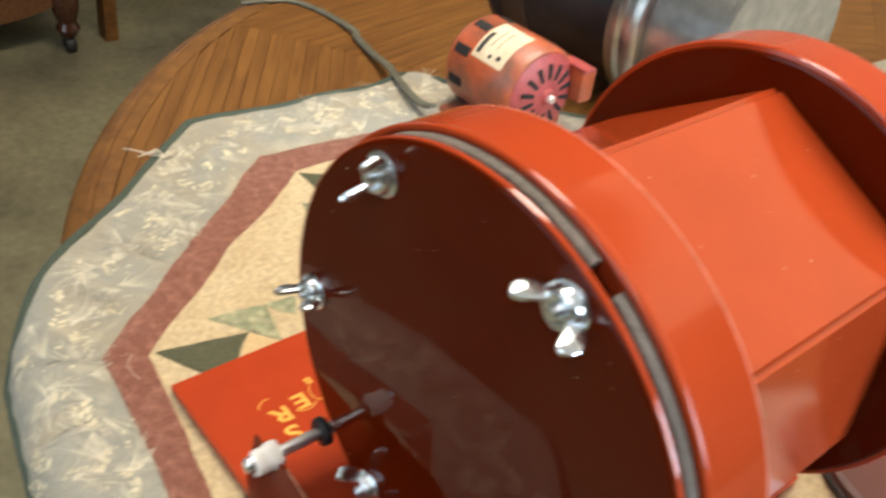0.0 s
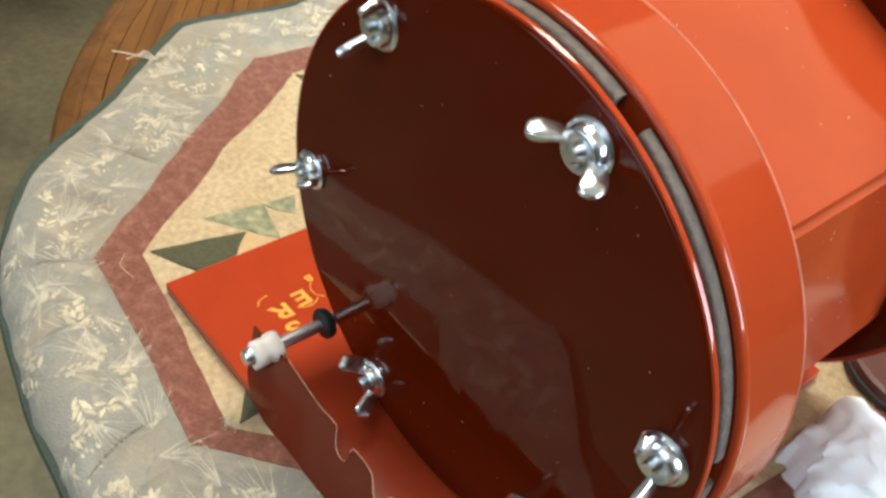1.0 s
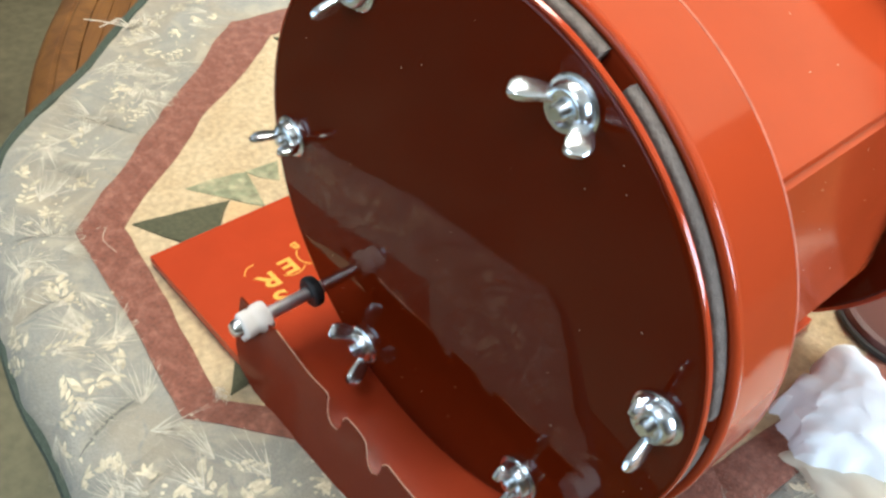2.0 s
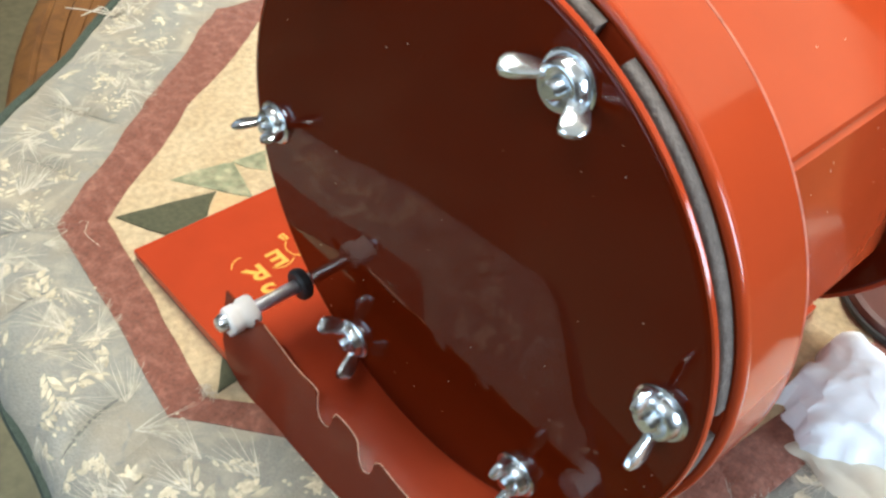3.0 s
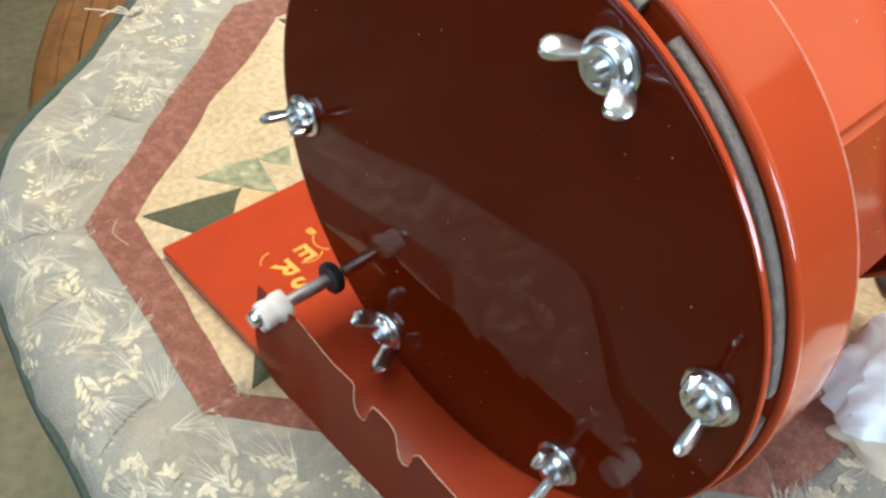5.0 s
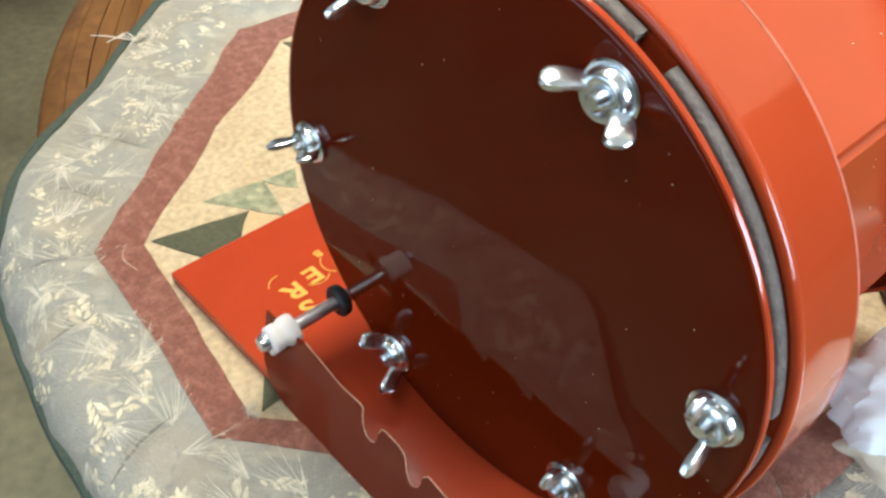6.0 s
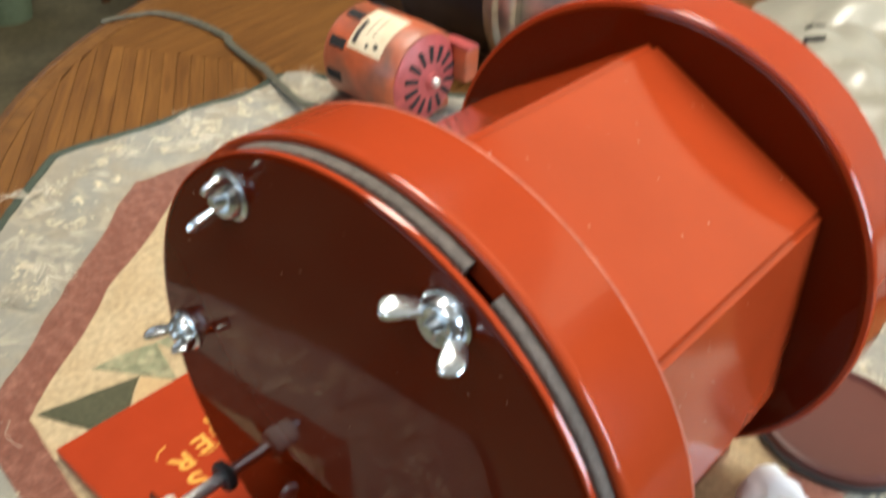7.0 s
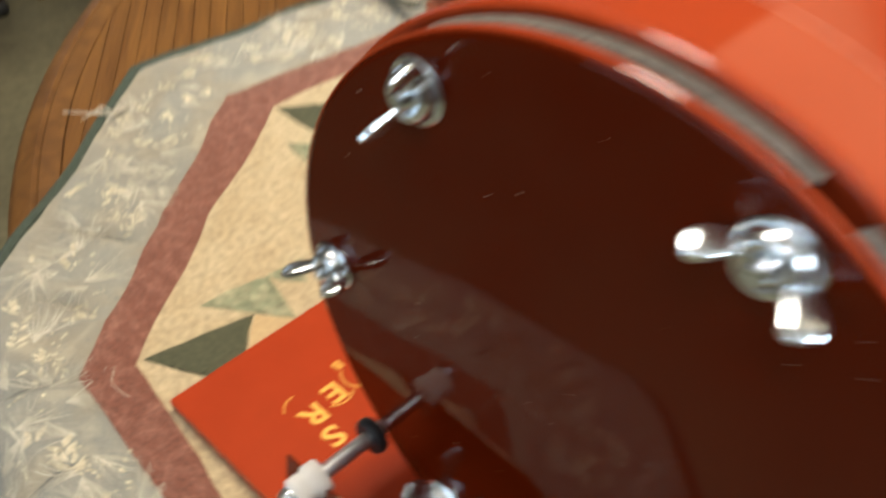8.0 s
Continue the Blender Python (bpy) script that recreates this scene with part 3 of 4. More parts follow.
    for k in range(7):
        e = tu + Vector((rnd.uniform(-0.040, -0.008) if k < 3 else rnd.uniform(-0.012, 0.016), rnd.uniform(-0.028, -0.010) if k < 3 else rnd.uniform(-0.014, 0.012)))
        mid = (tu + e) / 2 + Vector((rnd.uniform(-0.004, 0.004), rnd.uniform(-0.004, 0.004)))
        th.append(tube([(tu.x, tu.y, 0.001), (mid.x, mid.y, 0.006), (e.x, e.y, 0.003)], 0.0006, 5))
    for k in range(34):
        c = Vector((-0.0955, -0.0565)) + Vector((rnd.uniform(-0.006, 0.003), rnd.uniform(-0.002, 0.002)))
        e = c + Vector((rnd.uniform(-0.003, 0.003), rnd.uniform(-0.007, -0.002)))
        th.append(tube([(c.x, c.y, 0.001), ((c.x + e.x) / 2, (c.y + e.y) / 2, 0.0035), (e.x, e.y, 0.0010)], 0.00012, 4))
    th.append(tube([(-0.262, -0.046, 0.002), (-0.250, -0.054, 0.004), (-0.236, -0.052, 0.0025)], 0.00016, 5))
    tagged(part("loose_threads", join(*th), THREAD, q, "pale frayed threads"), kind="stuff")


quilt()

# ---------------------------------------------------------------- the siren
ZC = 0.1473
PHASE = 183.5
siren = empty("siren", (0, 0, 0))
tagged(siren, "large red enamelled siren with round end drums on a flat base", "siren")
AX = (0, 0, ZC)
front_plate = part("front_plate", lathe([(0.0, 0.0050), (0.1272, 0.0050), (0.1280, 0.0050), (0.1290, 0.0053), (0.1297, 0.0059), (0.1300, 0.0068), (0.1296, 0.0080), (0.1290, 0.0082), (0.0, 0.0082)], "y", AX, 180), RED_SHADED, siren, "glossy red round cover plate, darkened for shade", smooth=True)
# rim as its own ring in lighter red, painting the light its edge catches
part("plate_rim", lathe([(0.1298, 0.0058), (0.1306, 0.0060), (0.1309, 0.0068), (0.1309, 0.0080), (0.1305, 0.0085), (0.1298, 0.0085)], "y", AX, 180, closed=True), RED, front_plate, "cover plate rim, lighter red for its lit edge", smooth=True)
part("front_drum", lathe([(0.1225, 0.0535), (0.1225, 0.0178), (0.1300, 0.0178), (0.1306, 0.0170), (0.1314, 0.0165), (0.1323, 0.0164), (0.1332, 0.0167), (0.1339, 0.0174), (0.1342, 0.0184), (0.1342, 0.0194), (0.1339, 0.0203), (0.1338, 0.0209), (0.1338, 0.0212), (0.1338, 0.0522), (0.1338, 0.0525), (0.1335, 0.0535)], "y", AX, 180, closed=True), RED_DUSTY, siren, "orange-red drum with rolled lip", smooth=True)
part("worn_seam", lathe([(0.1330, 0.0526), (0.1339, 0.0526), (0.13395, 0.0537), (0.1330, 0.0542)], "y", AX, 180, closed=True), DUST_EDGE, siren, "pale dusty seam round the drum", smooth=True)
# wall inside the drum, coloured dark for the shade in the recess
part("inner_wall", lathe([(0.0, 0.030), (0.1224, 0.030), (0.1224, 0.033), (0.0, 0.033)], "y", AX, 96), RECESS_SHADE, siren)
# grey felt strips in the slot behind the cover plate
ends = [(PHASE - 60 * k + 3.0, PHASE - 60 * k + 57.0) for k in range(6)]
for a0, a1 in ends:
    n = max(8, int((a1 - a0) / 2.5))
    bm = lathe([(0.1195, 0.0108), (0.1290, 0.0108), (0.1300, 0.0114), (0.1305, 0.0122), (0.1305, 0.0162), (0.1300, 0.0166), (0.1195, 0.0166)], "y", AX, n, a0, a1 - a0, True)
    part("felt_strip", bm, FELT, siren, "grey-brown felt packing strip", smooth=True)


def hexagon(r, k0=0):
    return [(r * math.cos(radians(93.5 - 60 * k)), ZC + r * math.sin(radians(93.5 - 60 * k))) for k in range(6)]


HEX_R = 0.1155
body = prism(hexagon(HEX_R), 0.1658, 0.0, "y")
body = moved(body, Matrix.Translation((0, 0.0536, 0)))
bmesh.ops.bevel(body, geom=[e for e in body.edges if abs((e.verts[0].co - e.verts[1].co).normalized().y) > 0.9], offset=0.003, segments=4, affect="EDGES")
part("hexagonal_housing", body, RED_DUSTY, siren, "six-sided orange-red housing between the drums", smooth=True)
# folded lap joint along one edge of the housing
c0, c1 = [Vector((q[0], 0, q[1])) for q in hexagon(HEX_R)][0:2]
d = (c1 - c0).normalized()
nrm = Vector((0, 1, 0)).cross(d).normalized()
if nrm.dot(c0 + c1 - 2 * Vector((0, 0, ZC))) < 0:
    nrm = -nrm
strip = bmesh.new()
vs = [strip.verts.new(c1 - d * a + nrm * h + Vector((0, y, 0))) for y in (0.0536, 0.2190) for a, h in ((0.0045, 0.0), (0.0045, 0.00025), (0.0225, 0.00025), (0.0225, 0.0))]
for i in range(3):
    strip.faces.new((vs[i], vs[i + 1], vs[i + 5], vs[i + 4]))
strip.faces.new((vs[3], vs[0], vs[4], vs[7]))
part("lap_seam", strip, RED_DUSTY, siren, "folded lap seam")
# thin plate over the rear drum's face, its darker red painting the shade there
part("rear_plate", lathe([(0.0, 0.2196), (0.1280, 0.2196), (0.1290, 0.2196), (0.1302, 0.2202), (0.1304, 0.2209), (0.0, 0.2209)], "y", AX, 180), RED_SHADED, siren, "glossy red rear plate, darkened for shade", smooth=True)
part("rear_drum", lathe([(0.0, 0.2210), (0.1312, 0.2210), (0.1330, 0.2216), (0.1338, 0.2235), (0.1337, 0.2245), (0.1337, 0.2550), (0.1336, 0.2560), (0.1320, 0.2580), (0.0, 0.2580)], "y", AX, 180), RED, siren, "glossy red rear drum", smooth=True)

# base sheet, cradle feet and gold lettering
base = part("base", box((-0.2145, -0.0398, -0.0004), (0.080, 0.262, 0.0085), 0.0014), RED_BASE, siren, "flat red enamelled base", smooth=True)
for y in (0.034, 0.236):
    pts = [(-0.055, 0.0085), (0.055, 0.0085)] + [(0.1325 * math.sin(radians(a)), ZC - 0.1325 * math.cos(radians(a))) for a in (24, 16, 8, 0, -8, -16, -24)]
    cr = part("cradle", moved(prism(pts, 0.012, 0, "y"), Matrix.Translation((0, y - 0.006, 0))), RED, siren)

part("support_leg", moved(prism([(-0.070, 0.0085), (0.060, 0.0085), (0.050, 0.062), (-0.060, 0.062)], 0.004, 0, "y"), Matrix.Translation((0, 0.196, 0))), RED_SHADED, siren, "dark red support bracket")


def lettering(text, size, x, y, parent, squeeze=1.0):
    cu = bpy.data.curves.new("text", "FONT")
    cu.body, cu.size, cu.extrude, cu.offset = text, size, 0.0002, size * 0.022
    cu.align_x, cu.align_y = "CENTER", "CENTER"
    tmp = new("tmp", cu)
    me = bpy.data.meshes.new_from_object(tmp.evaluated_get(bpy.context.evaluated_depsgraph_get()))
    bpy.data.objects.remove(tmp)
    me.materials.clear()
    me.materials.append(GOLD)
    o = new("letter", me)
    o.parent = parent
    o.matrix_local = Matrix.Translation((x, y, 0.0087)) @ Matrix.Rotation(radians(-90), 4, "Z") @ Matrix.Diagonal((squeeze, 1, 1, 1))
    o["label"] = "gold painted lettering"
    return o


for text, size, x, y in (("E", 0.0182, -0.1560, 0.0250), ("R", 0.0182, -0.1520, 0.0080), ("S", 0.0182, -0.1345, 0.0065), ("B", 0.0080, -0.1690, 0.0385)):
    lettering(text, size, x, y, base, 1.2)
for cx, cy, r, a0, sw in ((-0.1565, 0.0255, 0.0098, 310, 100), (-0.1565, 0.0430, 0.0092, 215, 110), (-0.1600, 0.0060, 0.0085, 170, 80)):
    arc = lathe([(r, 0.0086), (r + 0.0007, 0.0086), (r + 0.0007, 0.0089), (r, 0.0089)], "z", (cx, cy, 0), 14, a0, sw, True)
    part("flourish", arc, GOLD, base, "thin gold flourish")

# notched flap standing in front of the base, leaning a little towards the cover plate
LEAN_BACK = math.degrees(math.atan(0.3))
edge = [(-0.1185, 0.0463), (-0.1099, 0.0460), (-0.1100, 0.0388), (-0.1035, 0.0383), (-0.1005, 0.0453), (-0.0844, 0.0485), (-0.0679, 0.0460), (-0.0529, 0.0439), (-0.0372,
        0.0439), (-0.0347, 0.0393), (-0.0329, 0.0344), (-0.0306, 0.0318), (-0.0281, 0.0302), (-0.0248, 0.0301), (-0.0226, 0.0314), (-0.0212, 0.0352), (-0.0215, 0.0384),
        (-0.0196, 0.0419), (-0.0098, 0.0418), (-0.0039, 0.0400), (-0.0013, 0.0365), (0.0007, 0.0323), (0.0036, 0.0293), (0.0063, 0.0281), (0.0098, 0.0300), (0.0111,
        0.0343), (0.0107, 0.0373), (0.0128, 0.0397), (0.0150, 0.0403), (0.0257, 0.0389), (0.0335, 0.0384), (0.0750, 0.0344)]
outline = [(0.075, 0.0006), (-0.060, 0.0006), (-0.0883, 0.0006), (-0.1060, 0.0064), (-0.1133, 0.0169), *edge]
notched = part("notched_flap", prism(outline, 0.0014, 0.0, "y"), RED_FLAP, siren, "deep red flap plate with notched top edge")
notched.matrix_local = pose(0, -0.0433, 0, -LEAN_BACK)
# thin pale tube painting the highlight on the notched edge
part("edge_glint", tube([(x, 0.0007, z + 0.0002) for x, z in edge[5:]], 0.00030, 6), EDGE_GLINT, notched, "pale strip for the highlight on the notched edge", smooth=True)

# steel rod with nylon clamp and rubber grommet
RX, RZ = -0.0997, 0.0432
rod = part("rod", moved(lathe([(0, -0.0330), (0.0037, -0.0330), (0.0037, 0.0180), (0, 0.0180)], "y", (RX, 0, RZ), 24), Matrix()), STEEL, siren, "bright steel rod", smooth=True)
part("grommet", lathe([(0.0038, 0.0080), (0.0038, 0.0016), (0.0078, 0.0016), (0.0090, 0.0026), (0.0092, 0.0048), (0.0088, 0.0070), (0.0076, 0.0080)], "y", (RX, 0, RZ), 28, closed=True), RUBBER, rod, "black rubber grommet", smooth=True)
turn = Matrix.Translation((RX, -0.0330, RZ)) @ Matrix.Rotation(radians(20), 4, "Y")
ny = lathe([(0.0036, -0.0086), (0.0062, -0.0086), (0.0074, -0.0076), (0.0076, -0.0030), (0.0070, -0.0016), (0.0072, -0.0004), (0.0082, 0.0014), (0.0083, 0.0058), (0.0074, 0.0078), (0.0046, 0.0084), (0.0036, 0.0084)], "y", n=20, closed=True)
for v in ny.verts:
    k = 1 + 0.10 * math.sin(3.0 * math.atan2(v.co.z, v.co.x) + 0.6) + 0.05 * noise.noise(v.co * 260)
    v.co.x, v.co.z = v.co.x * k, v.co.z * k * (1.08 if v.co.z < 0 else 1.0)
ny = join(moved(ny, turn), moved(box((-0.0032, -0.0070, -0.0135), (0.0040, 0.0060, -0.0040), 0.0016, 3), turn))
clamp = part("clamp", ny, NYLON, siren, "white nylon clamp block", smooth=True)
part("clamp_screw", lathe([(0, -0.0470), (0.0022, -0.0470), (0.0040, -0.0462), (0.0050, -0.0440), (0.0052, -0.0412), (0, -0.0412)], "y", (RX - 0.001, 0, RZ), 24), ZINC, clamp, "pan head screw", smooth=True)


far_turn = Matrix.Translation((0.0735, -0.0340, 0.0245)) @ Matrix.Rotation(radians(-20), 4, "Y")
far_ny = lathe([(0.0, -0.0080), (0.0062, -0.0080), (0.0075, -0.0066), (0.0078, 0.0050), (0.0066, 0.0078), (0.0, 0.0080)], "y", n=20)
part("clamp", moved(far_ny, far_turn), NYLON, siren, "white nylon clamp block", smooth=True)


def wing_bm(sign):
    """One ear of a wing nut: a fat teardrop leaning away from the plate."""
    bm = bmesh.new()
    prof = [(0.0050, 0.0020, 0.0024, 0.0028), (0.0074, 0.0042, 0.0023, 0.0032), (0.0096, 0.0068, 0.0024, 0.0040), (0.0116, 0.0096, 0.0027, 0.0047), (0.0134, 0.0120, 0.0027, 0.0047), (0.0147, 0.0137, 0.0022, 0.0038), (0.0154, 0.0146, 0.0012, 0.0022)]
    rings = []
    for r, h, t, w in prof:
        ring = []
        for k in range(16):
            a = 2 * math.pi * k / 16
            nx, nh = -0.62, 0.78
            ca, sa = math.cos(a), math.sin(a)
            ca, sa = math.copysign(abs(ca) ** 0.55, ca), math.copysign(abs(sa) ** 0.55, sa)
            ring.append(bm.verts.new((sign * (r + nx * w * ca), -(h + nh * w * ca), 0.68 * t * sa)))
        rings.append(ring)
    for a, b in zip(rings, rings[1:]):
        for k in range(16):
            bm.faces.new((a[k], a[(k + 1) % 16], b[(k + 1) % 16], b[k]))
    bm.faces.new(rings[0])
    bm.faces.new(rings[-1])
    return bm


def wing_nut(angle, at, first=None):
    m = Matrix.Translation(at) @ Matrix.Rotation(radians(-angle), 4, "Y") @ Matrix.Scale(1.03, 4)
    if first:
        return copy_thing(first, m)
    w = empty("wing_nut")
    tagged(w, "zinc plated wing nut and washer on the red cover plate", "wing nut", group="wing nuts round the cover plate")
    part("washer", lathe([(0.0034, 0), (0.0034, -0.0016), (0.0098, -0.0018), (0.0105, -0.0011), (0.0105, 0)], "y", (0, 0, 0), 40, closed=True), ZINC, w, smooth=True)
    part("hub", lathe([(0.0031, -0.0017), (0.0088, -0.0017), (0.0088, -0.0026), (0.0080, -0.0046), (0.0074, -0.0058), (0.0068, -0.0061), (0.0052, -0.0058), (0.0031, -0.0050)], "y", (0, 0, 0), 32, closed=True), ZINC, w, smooth=True)
    for s in (1, -1):
        part("wing", wing_bm(s), ZINC, w, smooth=True)
    thread = []
    for i in range(9):
        y = -0.0044 - 0.0005 * i
        thread += [(0.0032 if i % 2 else 0.0028, y)]
    part("bolt_end", lathe([(0, -0.0040), (0.0029, -0.0040), *thread, (0.0022, -0.0090), (0, -0.0090)], "y", (0, 0, 0), 20), ZINC, w, smooth=True)
    w.matrix_basis = m
    return w


first = None
# turn of the ears, place across and up the plate
NUTS = ((15, -0.1132, 0.1418), (60, -0.0622, 0.2438), (165, 0.0512, 0.2500), (100, 0.1146, 0.1546), (95, 0.0638, 0.0560), (125, -0.0520, 0.0418))
for turn_, x, z in NUTS:
    nut = wing_nut(turn_, (x, 0.0049, z), first)
    first = first or nut

# dust specks on the enamel
rnd = random.Random(5)
dust = bmesh.new()
for k in range(42):
    r, a = 0.125 * math.sqrt(rnd.random()), rnd.uniform(0, 2 * math.pi)
    s = rnd.uniform(0.00014, 0.00042)
    c = Vector((r * math.cos(a), 0.0048, ZC + r * math.sin(a)))
    dust.faces.new([dust.verts.new(c + s * Vector((math.cos(q * 1.2566 + k), 0, math.sin(q * 1.2566 + k) * rnd.uniform(0.6, 1.4)))) for q in range(5)])
hx = [Vector((q[0], 0, q[1])) for q in hexagon(HEX_R)]
for f in range(2):
    for k in range(26):
        u, v = rnd.random(), rnd.uniform(0.06, 0.215)
        dd = (hx[f + 1] - hx[f]).normalized()
        nn = Vector((0, 1, 0)).cross(dd)
        nn = nn if nn.dot(hx[f] - Vector((0, 0, ZC))) > 0 else -nn
        c = hx[f].lerp(hx[f + 1], 0.05 + 0.75 * u) + nn * 0.0003 + Vector((0, v, 0))
        s = rnd.uniform(0.00014, 0.00045)
        dust.faces.new([dust.verts.new(c + s * (math.cos(q * 1.2566) * dd + math.sin(q * 1.2566) * Vector((0, 1, 0)) * rnd.uniform(0.6, 1.8))) for q in range(5)])
tagged(part("dust_specks", dust, SPECK, siren, "pale dust specks on the enamel"), kind="stuff")

# ---------------------------------------------------------------- the electric motor
MX, MY, MZ, MR = -0.445, 0.430, 0.052, 0.046
motor = empty("electric_motor", (MX, MY, 0.0032))
motor.scale = (1.06, 1.06, 1.06)
tagged(motor, "small worn orange electric motor with vented ends and paper label", "motor")
mz = MZ - 0.0052
MC = (0, 0, mz)
part("casing", lathe([(0.0, -0.012), (0.030, -0.012), (0.040, -0.008), (0.046, 0.0), (0.046, 0.022), (0.0465, 0.023), (0.0465, 0.074), (0.046, 0.075), (0.046, 0.083), (0.043, 0.088), (0.0, 0.088)], "x", MC, 64), MOTOR_RED, motor, "chipped orange enamel casing", smooth=True)
cap = part("end_bell", lathe([(0.0, 0.099), (0.007, 0.099), (0.009, 0.096), (0.030, 0.094), (0.039, 0.090), (0.042, 0.0884), (0.0, 0.0884)], "x", MC, 48), CAP_RED, motor, "faded red vented end bell", smooth=True)
for k in range(14):
    a = 2 * math.pi * k / 14
    sl = box((0.0925, -0.0024, 0.014), (0.0952, 0.0024, 0.033), 0.0008)
    part("vent_slot", moved(sl, Matrix.Translation(MC) @ Matrix.Rotation(a, 4, "X")), BLACK, cap)
part("shaft_end", lathe([(0, 0.104), (0.0035, 0.104), (0.004, 0.1025), (0.004, 0.099), (0, 0.099)], "x", MC, 20), STEEL, motor, smooth=True)
for k in range(9):
    a = radians(-20 + 40 * k)
    sl = box((0.003, -0.0052, 0.0445), (0.023, 0.0052, 0.0467), 0.001)
    part("cooling_slot", moved(sl, Matrix.Translation(MC) @ Matrix.Rotation(a - radians(0), 4, "X")), BLACK, motor, "black cooling slot")
lab = bmesh.new()
rows_ = []
for k in range(13):
    a = radians(30 + 62 * k / 12)
    rows_.append([lab.verts.new((x, 0.0469 * math.cos(math.pi - a + radians(0)), mz + 0.0469 * math.sin(a))) for x in (0.026, 0.068)])
for p0, p1 in zip(rows_, rows_[1:]):
    lab.faces.new((p0[0], p0[1], p1[1], p1[0]))
label = part("paper_label", lab, LABEL, motor, "aged cream paper rating label", smooth=True)
for x0, x1, a0, a1 in ((0.029, 0.0345, 36, 68), (0.046, 0.050, 36, 41), (0.056, 0.061, 38, 44), (0.041, 0.042, 50, 80), (0.049, 0.050, 50, 84)):
    bar = bmesh.new()
    rr = []
    for k in range(5):
        a = radians(a0 + (a1 - a0) * k / 4)
        rr.append([bar.verts.new((x, -0.0472 * math.cos(a), mz + 0.0472 * math.sin(a))) for x in (x0, x1)])
    for p0, p1 in zip(rr, rr[1:]):
        bar.faces.new((p0[0], p0[1], p1[1], p1[0]))
    part("print_bar", bar, INK, label)
part("foot", box((0.0, -0.050, -0.003), (0.075, 0.050, 0.006), 0.002), MOTOR_RED, motor, "orange mounting foot", smooth=True)
part("terminal_box", box((0.070, 0.034, mz - 0.010), (0.108, 0.052, mz + 0.024), 0.003), MOTOR_RED, motor, "orange terminal box")
part("terminal_cover", box((0.078, 0.032, mz + 0.0242), (0.112, 0.046, mz + 0.027), 0.001), CAP_RED, motor, "faded red terminal cover")

# ---------------------------------------------------------------- power cord across the table
CORD_LINE = [(-0.43, 0.352, 0.020), (-0.455, 0.354, 0.013), (-0.505, 0.366, 0.012), (-0.548, 0.382, 0.0085), (-0.600, 0.398, -0.001), (-0.655, 0.412, -0.0035), (-0.672, 0.420, -0.0035), (-0.742, 0.420, -0.0060), (-0.790, 0.404, -0.0060), (-0.805, 0.375, -0.0060), (-0.812, 0.34, -0.0060)]
cord = obj("power_cord", join(tube(CORD_LINE, 0.0025, 10), tube([(x + 0.0006, y + 0.0046, z + 0.0003) for x, y, z in CORD_LINE], 0.0025, 10)), CORD, smooth=True)
tagged(cord, "dusty green power cord lying across the table", "power cord")

# ---------------------------------------------------------------- sheet metal drum lying behind
can = empty("metal_canister", (-0.565, 0.640, 0.0))
tagged(can, "black and bare sheet metal canister lying on its side", "canister")
CR = 0.115
CC = (0, 0, CR - 0.0085)
part("black_shell", lathe([(0.0, 0.0), (CR - 0.02, 0.0), (CR - 0.004, 0.004), (CR - 0.004, 0.012), (CR - 0.010, 0.018), (CR - 0.010, 0.06), (CR - 0.007, 0.068), (CR - 0.010, 0.076), (CR - 0.010, 0.20), (0, 0.20)], "x", CC, 72), SHEET_BLACK, can, "blackened sheet metal shell", smooth=True)
part("clamp_ring", lathe([(CR - 0.012, 0.200), (CR - 0.002, 0.200), (CR, 0.204), (CR, 0.214), (CR - 0.005, 0.218), (CR - 0.005, 0.224), (CR, 0.228), (CR, 0.238), (CR - 0.003, 0.242), (CR - 0.012, 0.242)], "x", CC, 72, closed=True), GALV, can, "bright ribbed clamp ring", smooth=True)
part("bare_shell", lathe([(0.0, 0.2005), (CR - 0.0125, 0.2005), (CR - 0.0125, 0.32), (CR - 0.004, 0.326), (CR - 0.004, 0.334), (0.0, 0.334)], "x", CC, 72), GALV, can, "dull galvanised shell", smooth=True)


# ---------------------------------------------------------------- crumpled paper and bags
def crumpled(name, corners, bulge, material, seed, cells=34, rough=0.010, lift=0.002, soft_=True):
    """A crumpled sheet over a four-cornered patch of the table."""
    a, b, c, d2 = [Vector(q) for q in corners]
    bm = bmesh.new()
    grid = []
    for i in range(cells + 1):
        row = []
        for j in range(cells + 1):
            u, v = i / cells, j / cells
            q = a.lerp(b, u).lerp(d2.lerp(c, u), v)
            w = abs(math.sin(math.pi * u)) ** 0.28 * abs(math.sin(math.pi * v)) ** 0.28
            f = Vector((u * 4.3 + seed, v * 4.1, seed * 1.7))
            ridge = abs(noise.noise(f)) + 0.5 * abs(noise.noise(f * 2.3)) + 0.25 * abs(noise.noise(f * 5.1))
            jit = 0.006 * Vector((noise.noise(f * 1.7), noise.noise(f * 1.9 + Vector((3, 1, 2)))))
            row.append(bm.verts.new((q.x + jit.x, q.y + jit.y, lift + bulge * w + rough * ridge * (0.3 + w))))
        grid.append(row)
    for i in range(cells):
        for j in range(cells):
            bm.faces.new((grid[i][j], grid[i + 1][j], grid[i + 1][j + 1], grid[i][j + 1]))
    edge = [e for e in bm.edges if e.is_boundary]
    ext = bmesh.ops.extrude_edge_only(bm, edges=edge)
    for v in ext["geom"]:
        if isinstance(v, bmesh.types.BMVert):
            v.co.z = 0.0004
    return obj(name, bm, material, smooth=soft_)


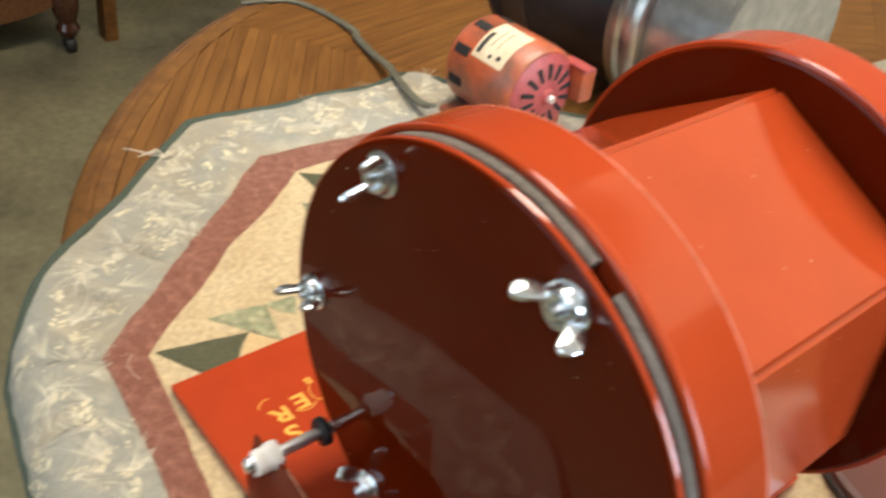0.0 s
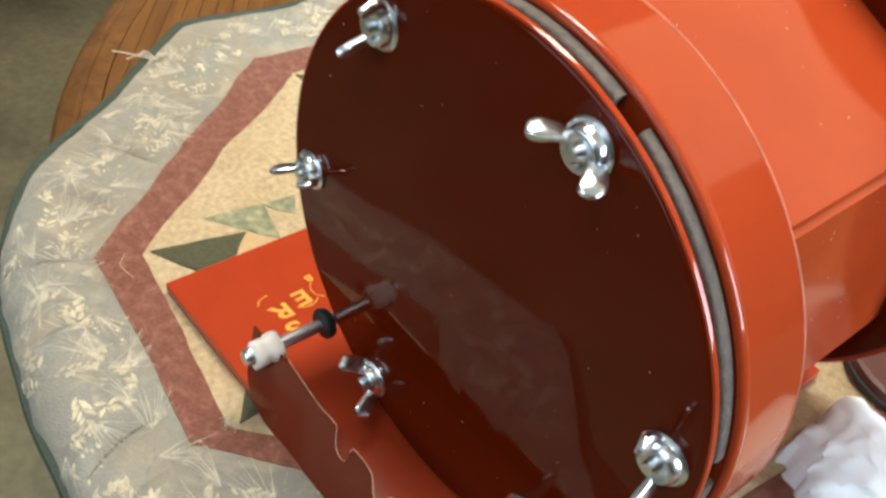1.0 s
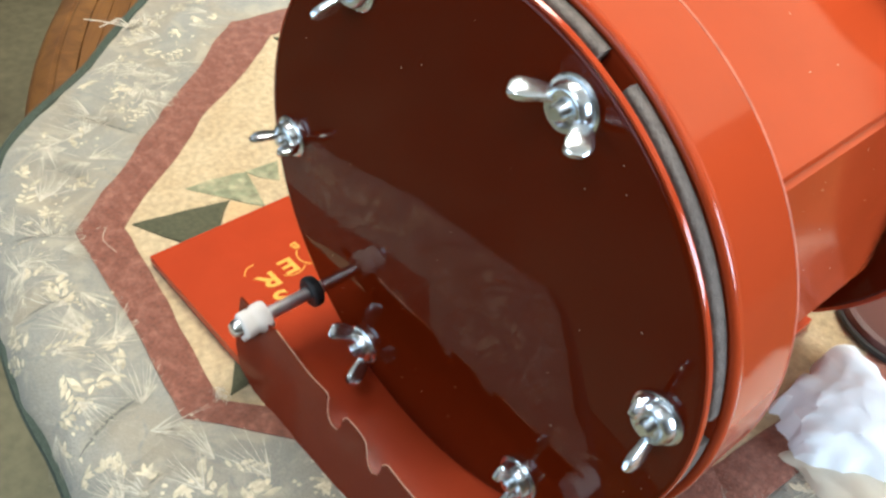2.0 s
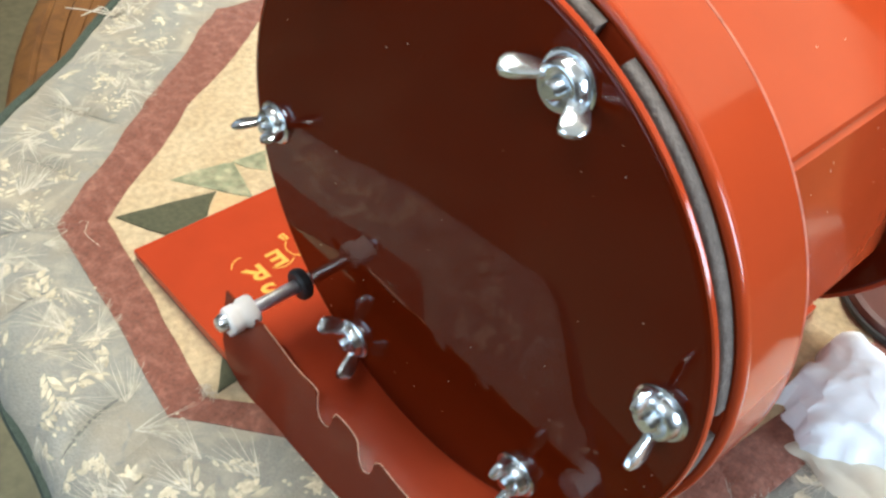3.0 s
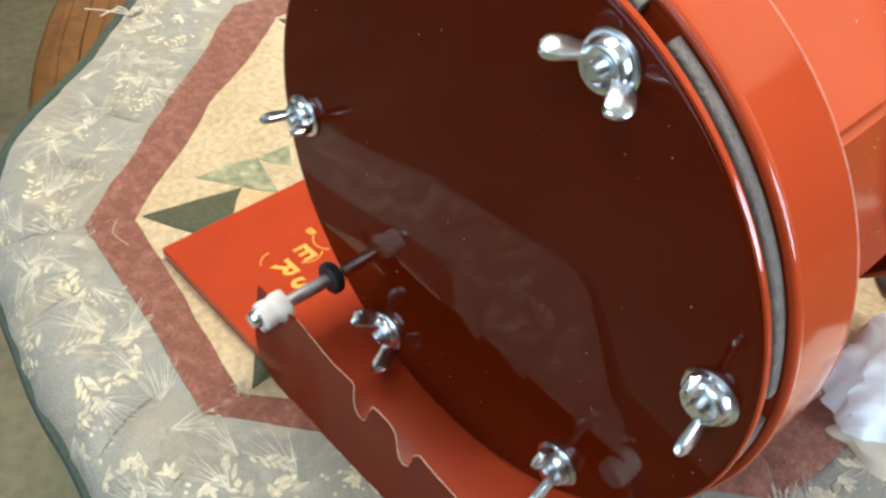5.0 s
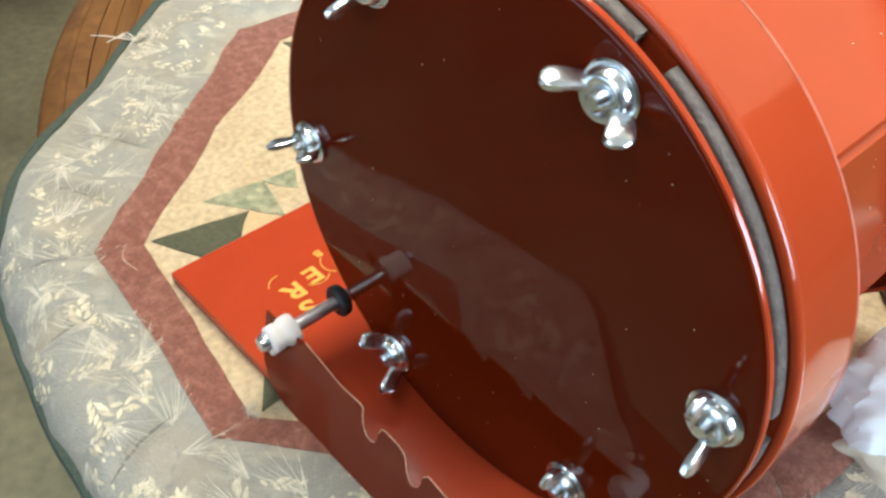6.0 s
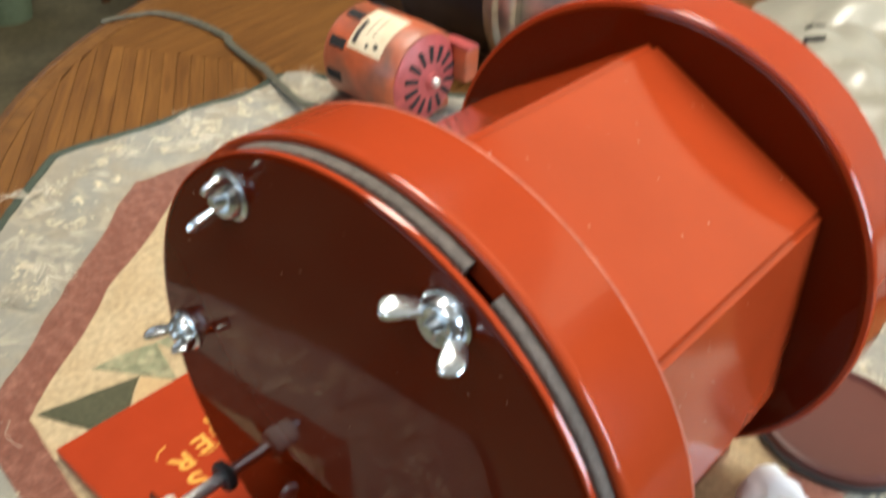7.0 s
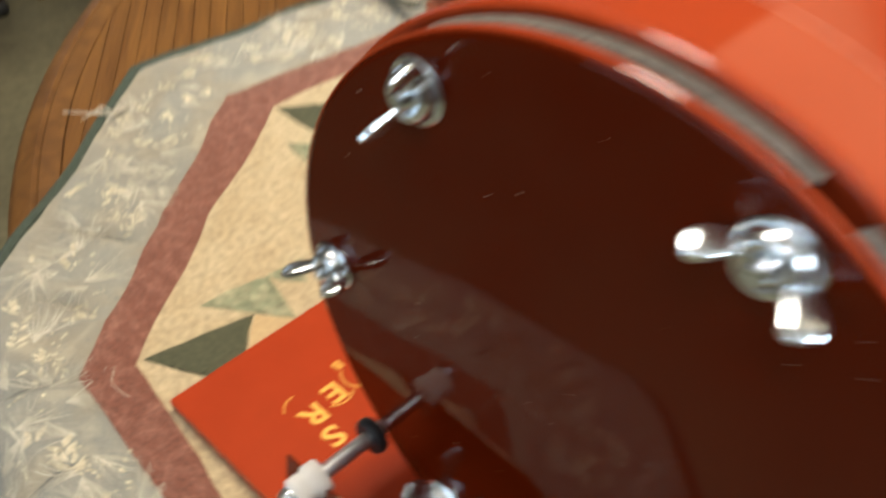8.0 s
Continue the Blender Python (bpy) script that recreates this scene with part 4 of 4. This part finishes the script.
tagged(crumpled("crumpled_paper", [(0.100, 0.188), (0.133, 0.162), (0.205, 0.215), (0.104, 0.266)], 0.024, PAPER, 3.3, 22, 0.0022), "crumpled white paper lying on the topper", "paper")
tagged(crumpled("folded_paper", [(0.121, 0.160), (0.26, 0.140), (0.30, 0.29), (0.150, 0.235)], 0.003, CREAM_PAPER, 5.0, 34, 0.003), "folded cream paper sheet under the crumpled paper", "paper")
bag = crumpled("plastic_bag", [(-0.25, 1.15), (-0.235, 0.56), (0.36, 0.53), (0.42, 1.15)], 0.085, BAG, 8.0, 60, 0.034, -0.004)
tagged(bag, "crumpled cream plastic bag with black print", "plastic bag")
bag_surface = BVHTree.FromPolygons([v.co for v in bag.data.vertices], [p.vertices for p in bag.data.polygons])
for text, x, y in (("A", -0.107, 0.7505), ("L", -0.093, 0.7185)):
    o = lettering(text, 0.028, 0, 0, bag)
    turn_ = Matrix.Translation((x, y, 0)) @ Matrix.Rotation(radians(-67), 4, "Z") @ Matrix.Diagonal((1.5, 1, 1, 1))
    o.data.transform(turn_)
    o.matrix_local = Matrix()
    for v in o.data.vertices:
        hit_at = bag_surface.ray_cast(Vector((v.co.x, v.co.y, 1)), Vector((0, 0, -1)))[0]
        v.co.z = (hit_at.z if hit_at else 0.09) + 0.002
    o.data.materials[0] = INK
    o["label"] = "black printed letter"

# red lid with dark rim lying beside the rear drum
lid = empty("red_lid", (0.123, 0.3235, 0.001))
tagged(lid, "dull red round metal lid with dark rim", "lid")
part("disc", lathe([(0, 0.0), (0.050, 0.0), (0.0528, 0.004), (0.0510, 0.0125), (0.0480, 0.0140), (0.0455, 0.0105), (0.0, 0.0098)], "z", (0, 0, 0), 72), RED_BROWN, lid, smooth=True)
part("rim_band", lathe([(0.0530, 0.003), (0.0540, 0.004), (0.0542, 0.0075), (0.0529, 0.0085)], "z", (0, 0, 0), 72, closed=True), RUBBER, lid, "dark rim band", smooth=True)

# ---------------------------------------------------------------- furniture beyond the table
cab = empty("wooden_dresser", (-2.33, 0.60, FLOOR_Z))
tagged(cab, "dark wooden dresser with scalloped apron and turned legs on castors", "dresser")
part("body", box((-0.52, -1.40, 0.20), (-0.012, 0.0, 0.80), 0.006), MIDWOOD, cab, "brown wooden dresser body")
sc = [(-1.36, 0.2), (-1.36, 0.15)] + [(-1.36 + 1.33 * k / 32, 0.150 - 0.030 * abs(math.sin(k * math.pi / 8))) for k in range(1, 32)] + [(-0.03, 0.15), (-0.03, 0.2)]
part("apron", moved(prism(sc, 0.022, 0, "x"), Matrix.Translation((-0.03, 0, 0))), MIDWOOD, cab, "scalloped wooden apron")
part("moulding", box((-0.50, -1.38, 0.2001), (0.006, 0.008, 0.218), 0.004), DARKWOOD, cab)
for x, y in ((-0.02, 0.0), (-0.49, 0.0), (-0.02, -1.40), (-0.49, -1.40)):
    leg = part("leg", lathe([(0, 0.05), (0.020, 0.05), (0.034, 0.075), (0.026, 0.095), (0.038, 0.135), (0.040, 0.17), (0.028, 0.19), (0.040, 0.205), (0.040, 0.80), (0, 0.80)], "z", (x, y, 0), 24), DARKWOOD, cab, "dark turned corner leg", smooth=True)
    part("castor", lathe([(0.008, -0.014), (0.022, -0.014), (0.0255, -0.008), (0.0255, 0.008), (0.022, 0.014), (0.008, 0.014)], "y", (x, y, 0.0255), 24, closed=True), RUBBER, leg, "black castor wheel", smooth=True)
post = tagged(obj("timber_offcut", moved(box((-0.03, -0.02, 0), (0.03, 0.02, 0.62), 0.004), Matrix.Translation((-2.40, 0.735, FLOOR_Z)) @ Matrix.Rotation(radians(4), 4, "Y")), OAK_RIM), "pale brown timber post standing on the floor", "timber")
tagged(obj("plastic_tub", lathe([(0, 0), (0.075, 0), (0.095, 0.14), (0.099, 0.14), (0.099, 0.15), (0.090, 0.15), (0.072, 0.006), (0, 0.006)], "z", (-2.75, 0.99, FLOOR_Z), 32), GREENISH, smooth=True), "pale green plastic tub standing on the floor", "tub")
chair = empty("wooden_stool", (-2.55, 1.42, FLOOR_Z))
tagged(chair, "plain brown wooden stool standing behind the table", "stool")
part("seat", lathe([(0, 0.42), (0.16, 0.42), (0.17, 0.435), (0.16, 0.455), (0, 0.455)], "z", (0, 0, 0), 40), MIDWOOD, chair, smooth=True)
for k in range(4):
    a = radians(45 + 90 * k)
    part("leg", tube([(0.17 * math.cos(a), 0.17 * math.sin(a), 0.0), (0.145 * math.cos(a), 0.145 * math.sin(a), 0.2), (0.12 * math.cos(a), 0.12 * math.sin(a), 0.421)], 0.016, 12), MIDWOOD, chair, smooth=True)
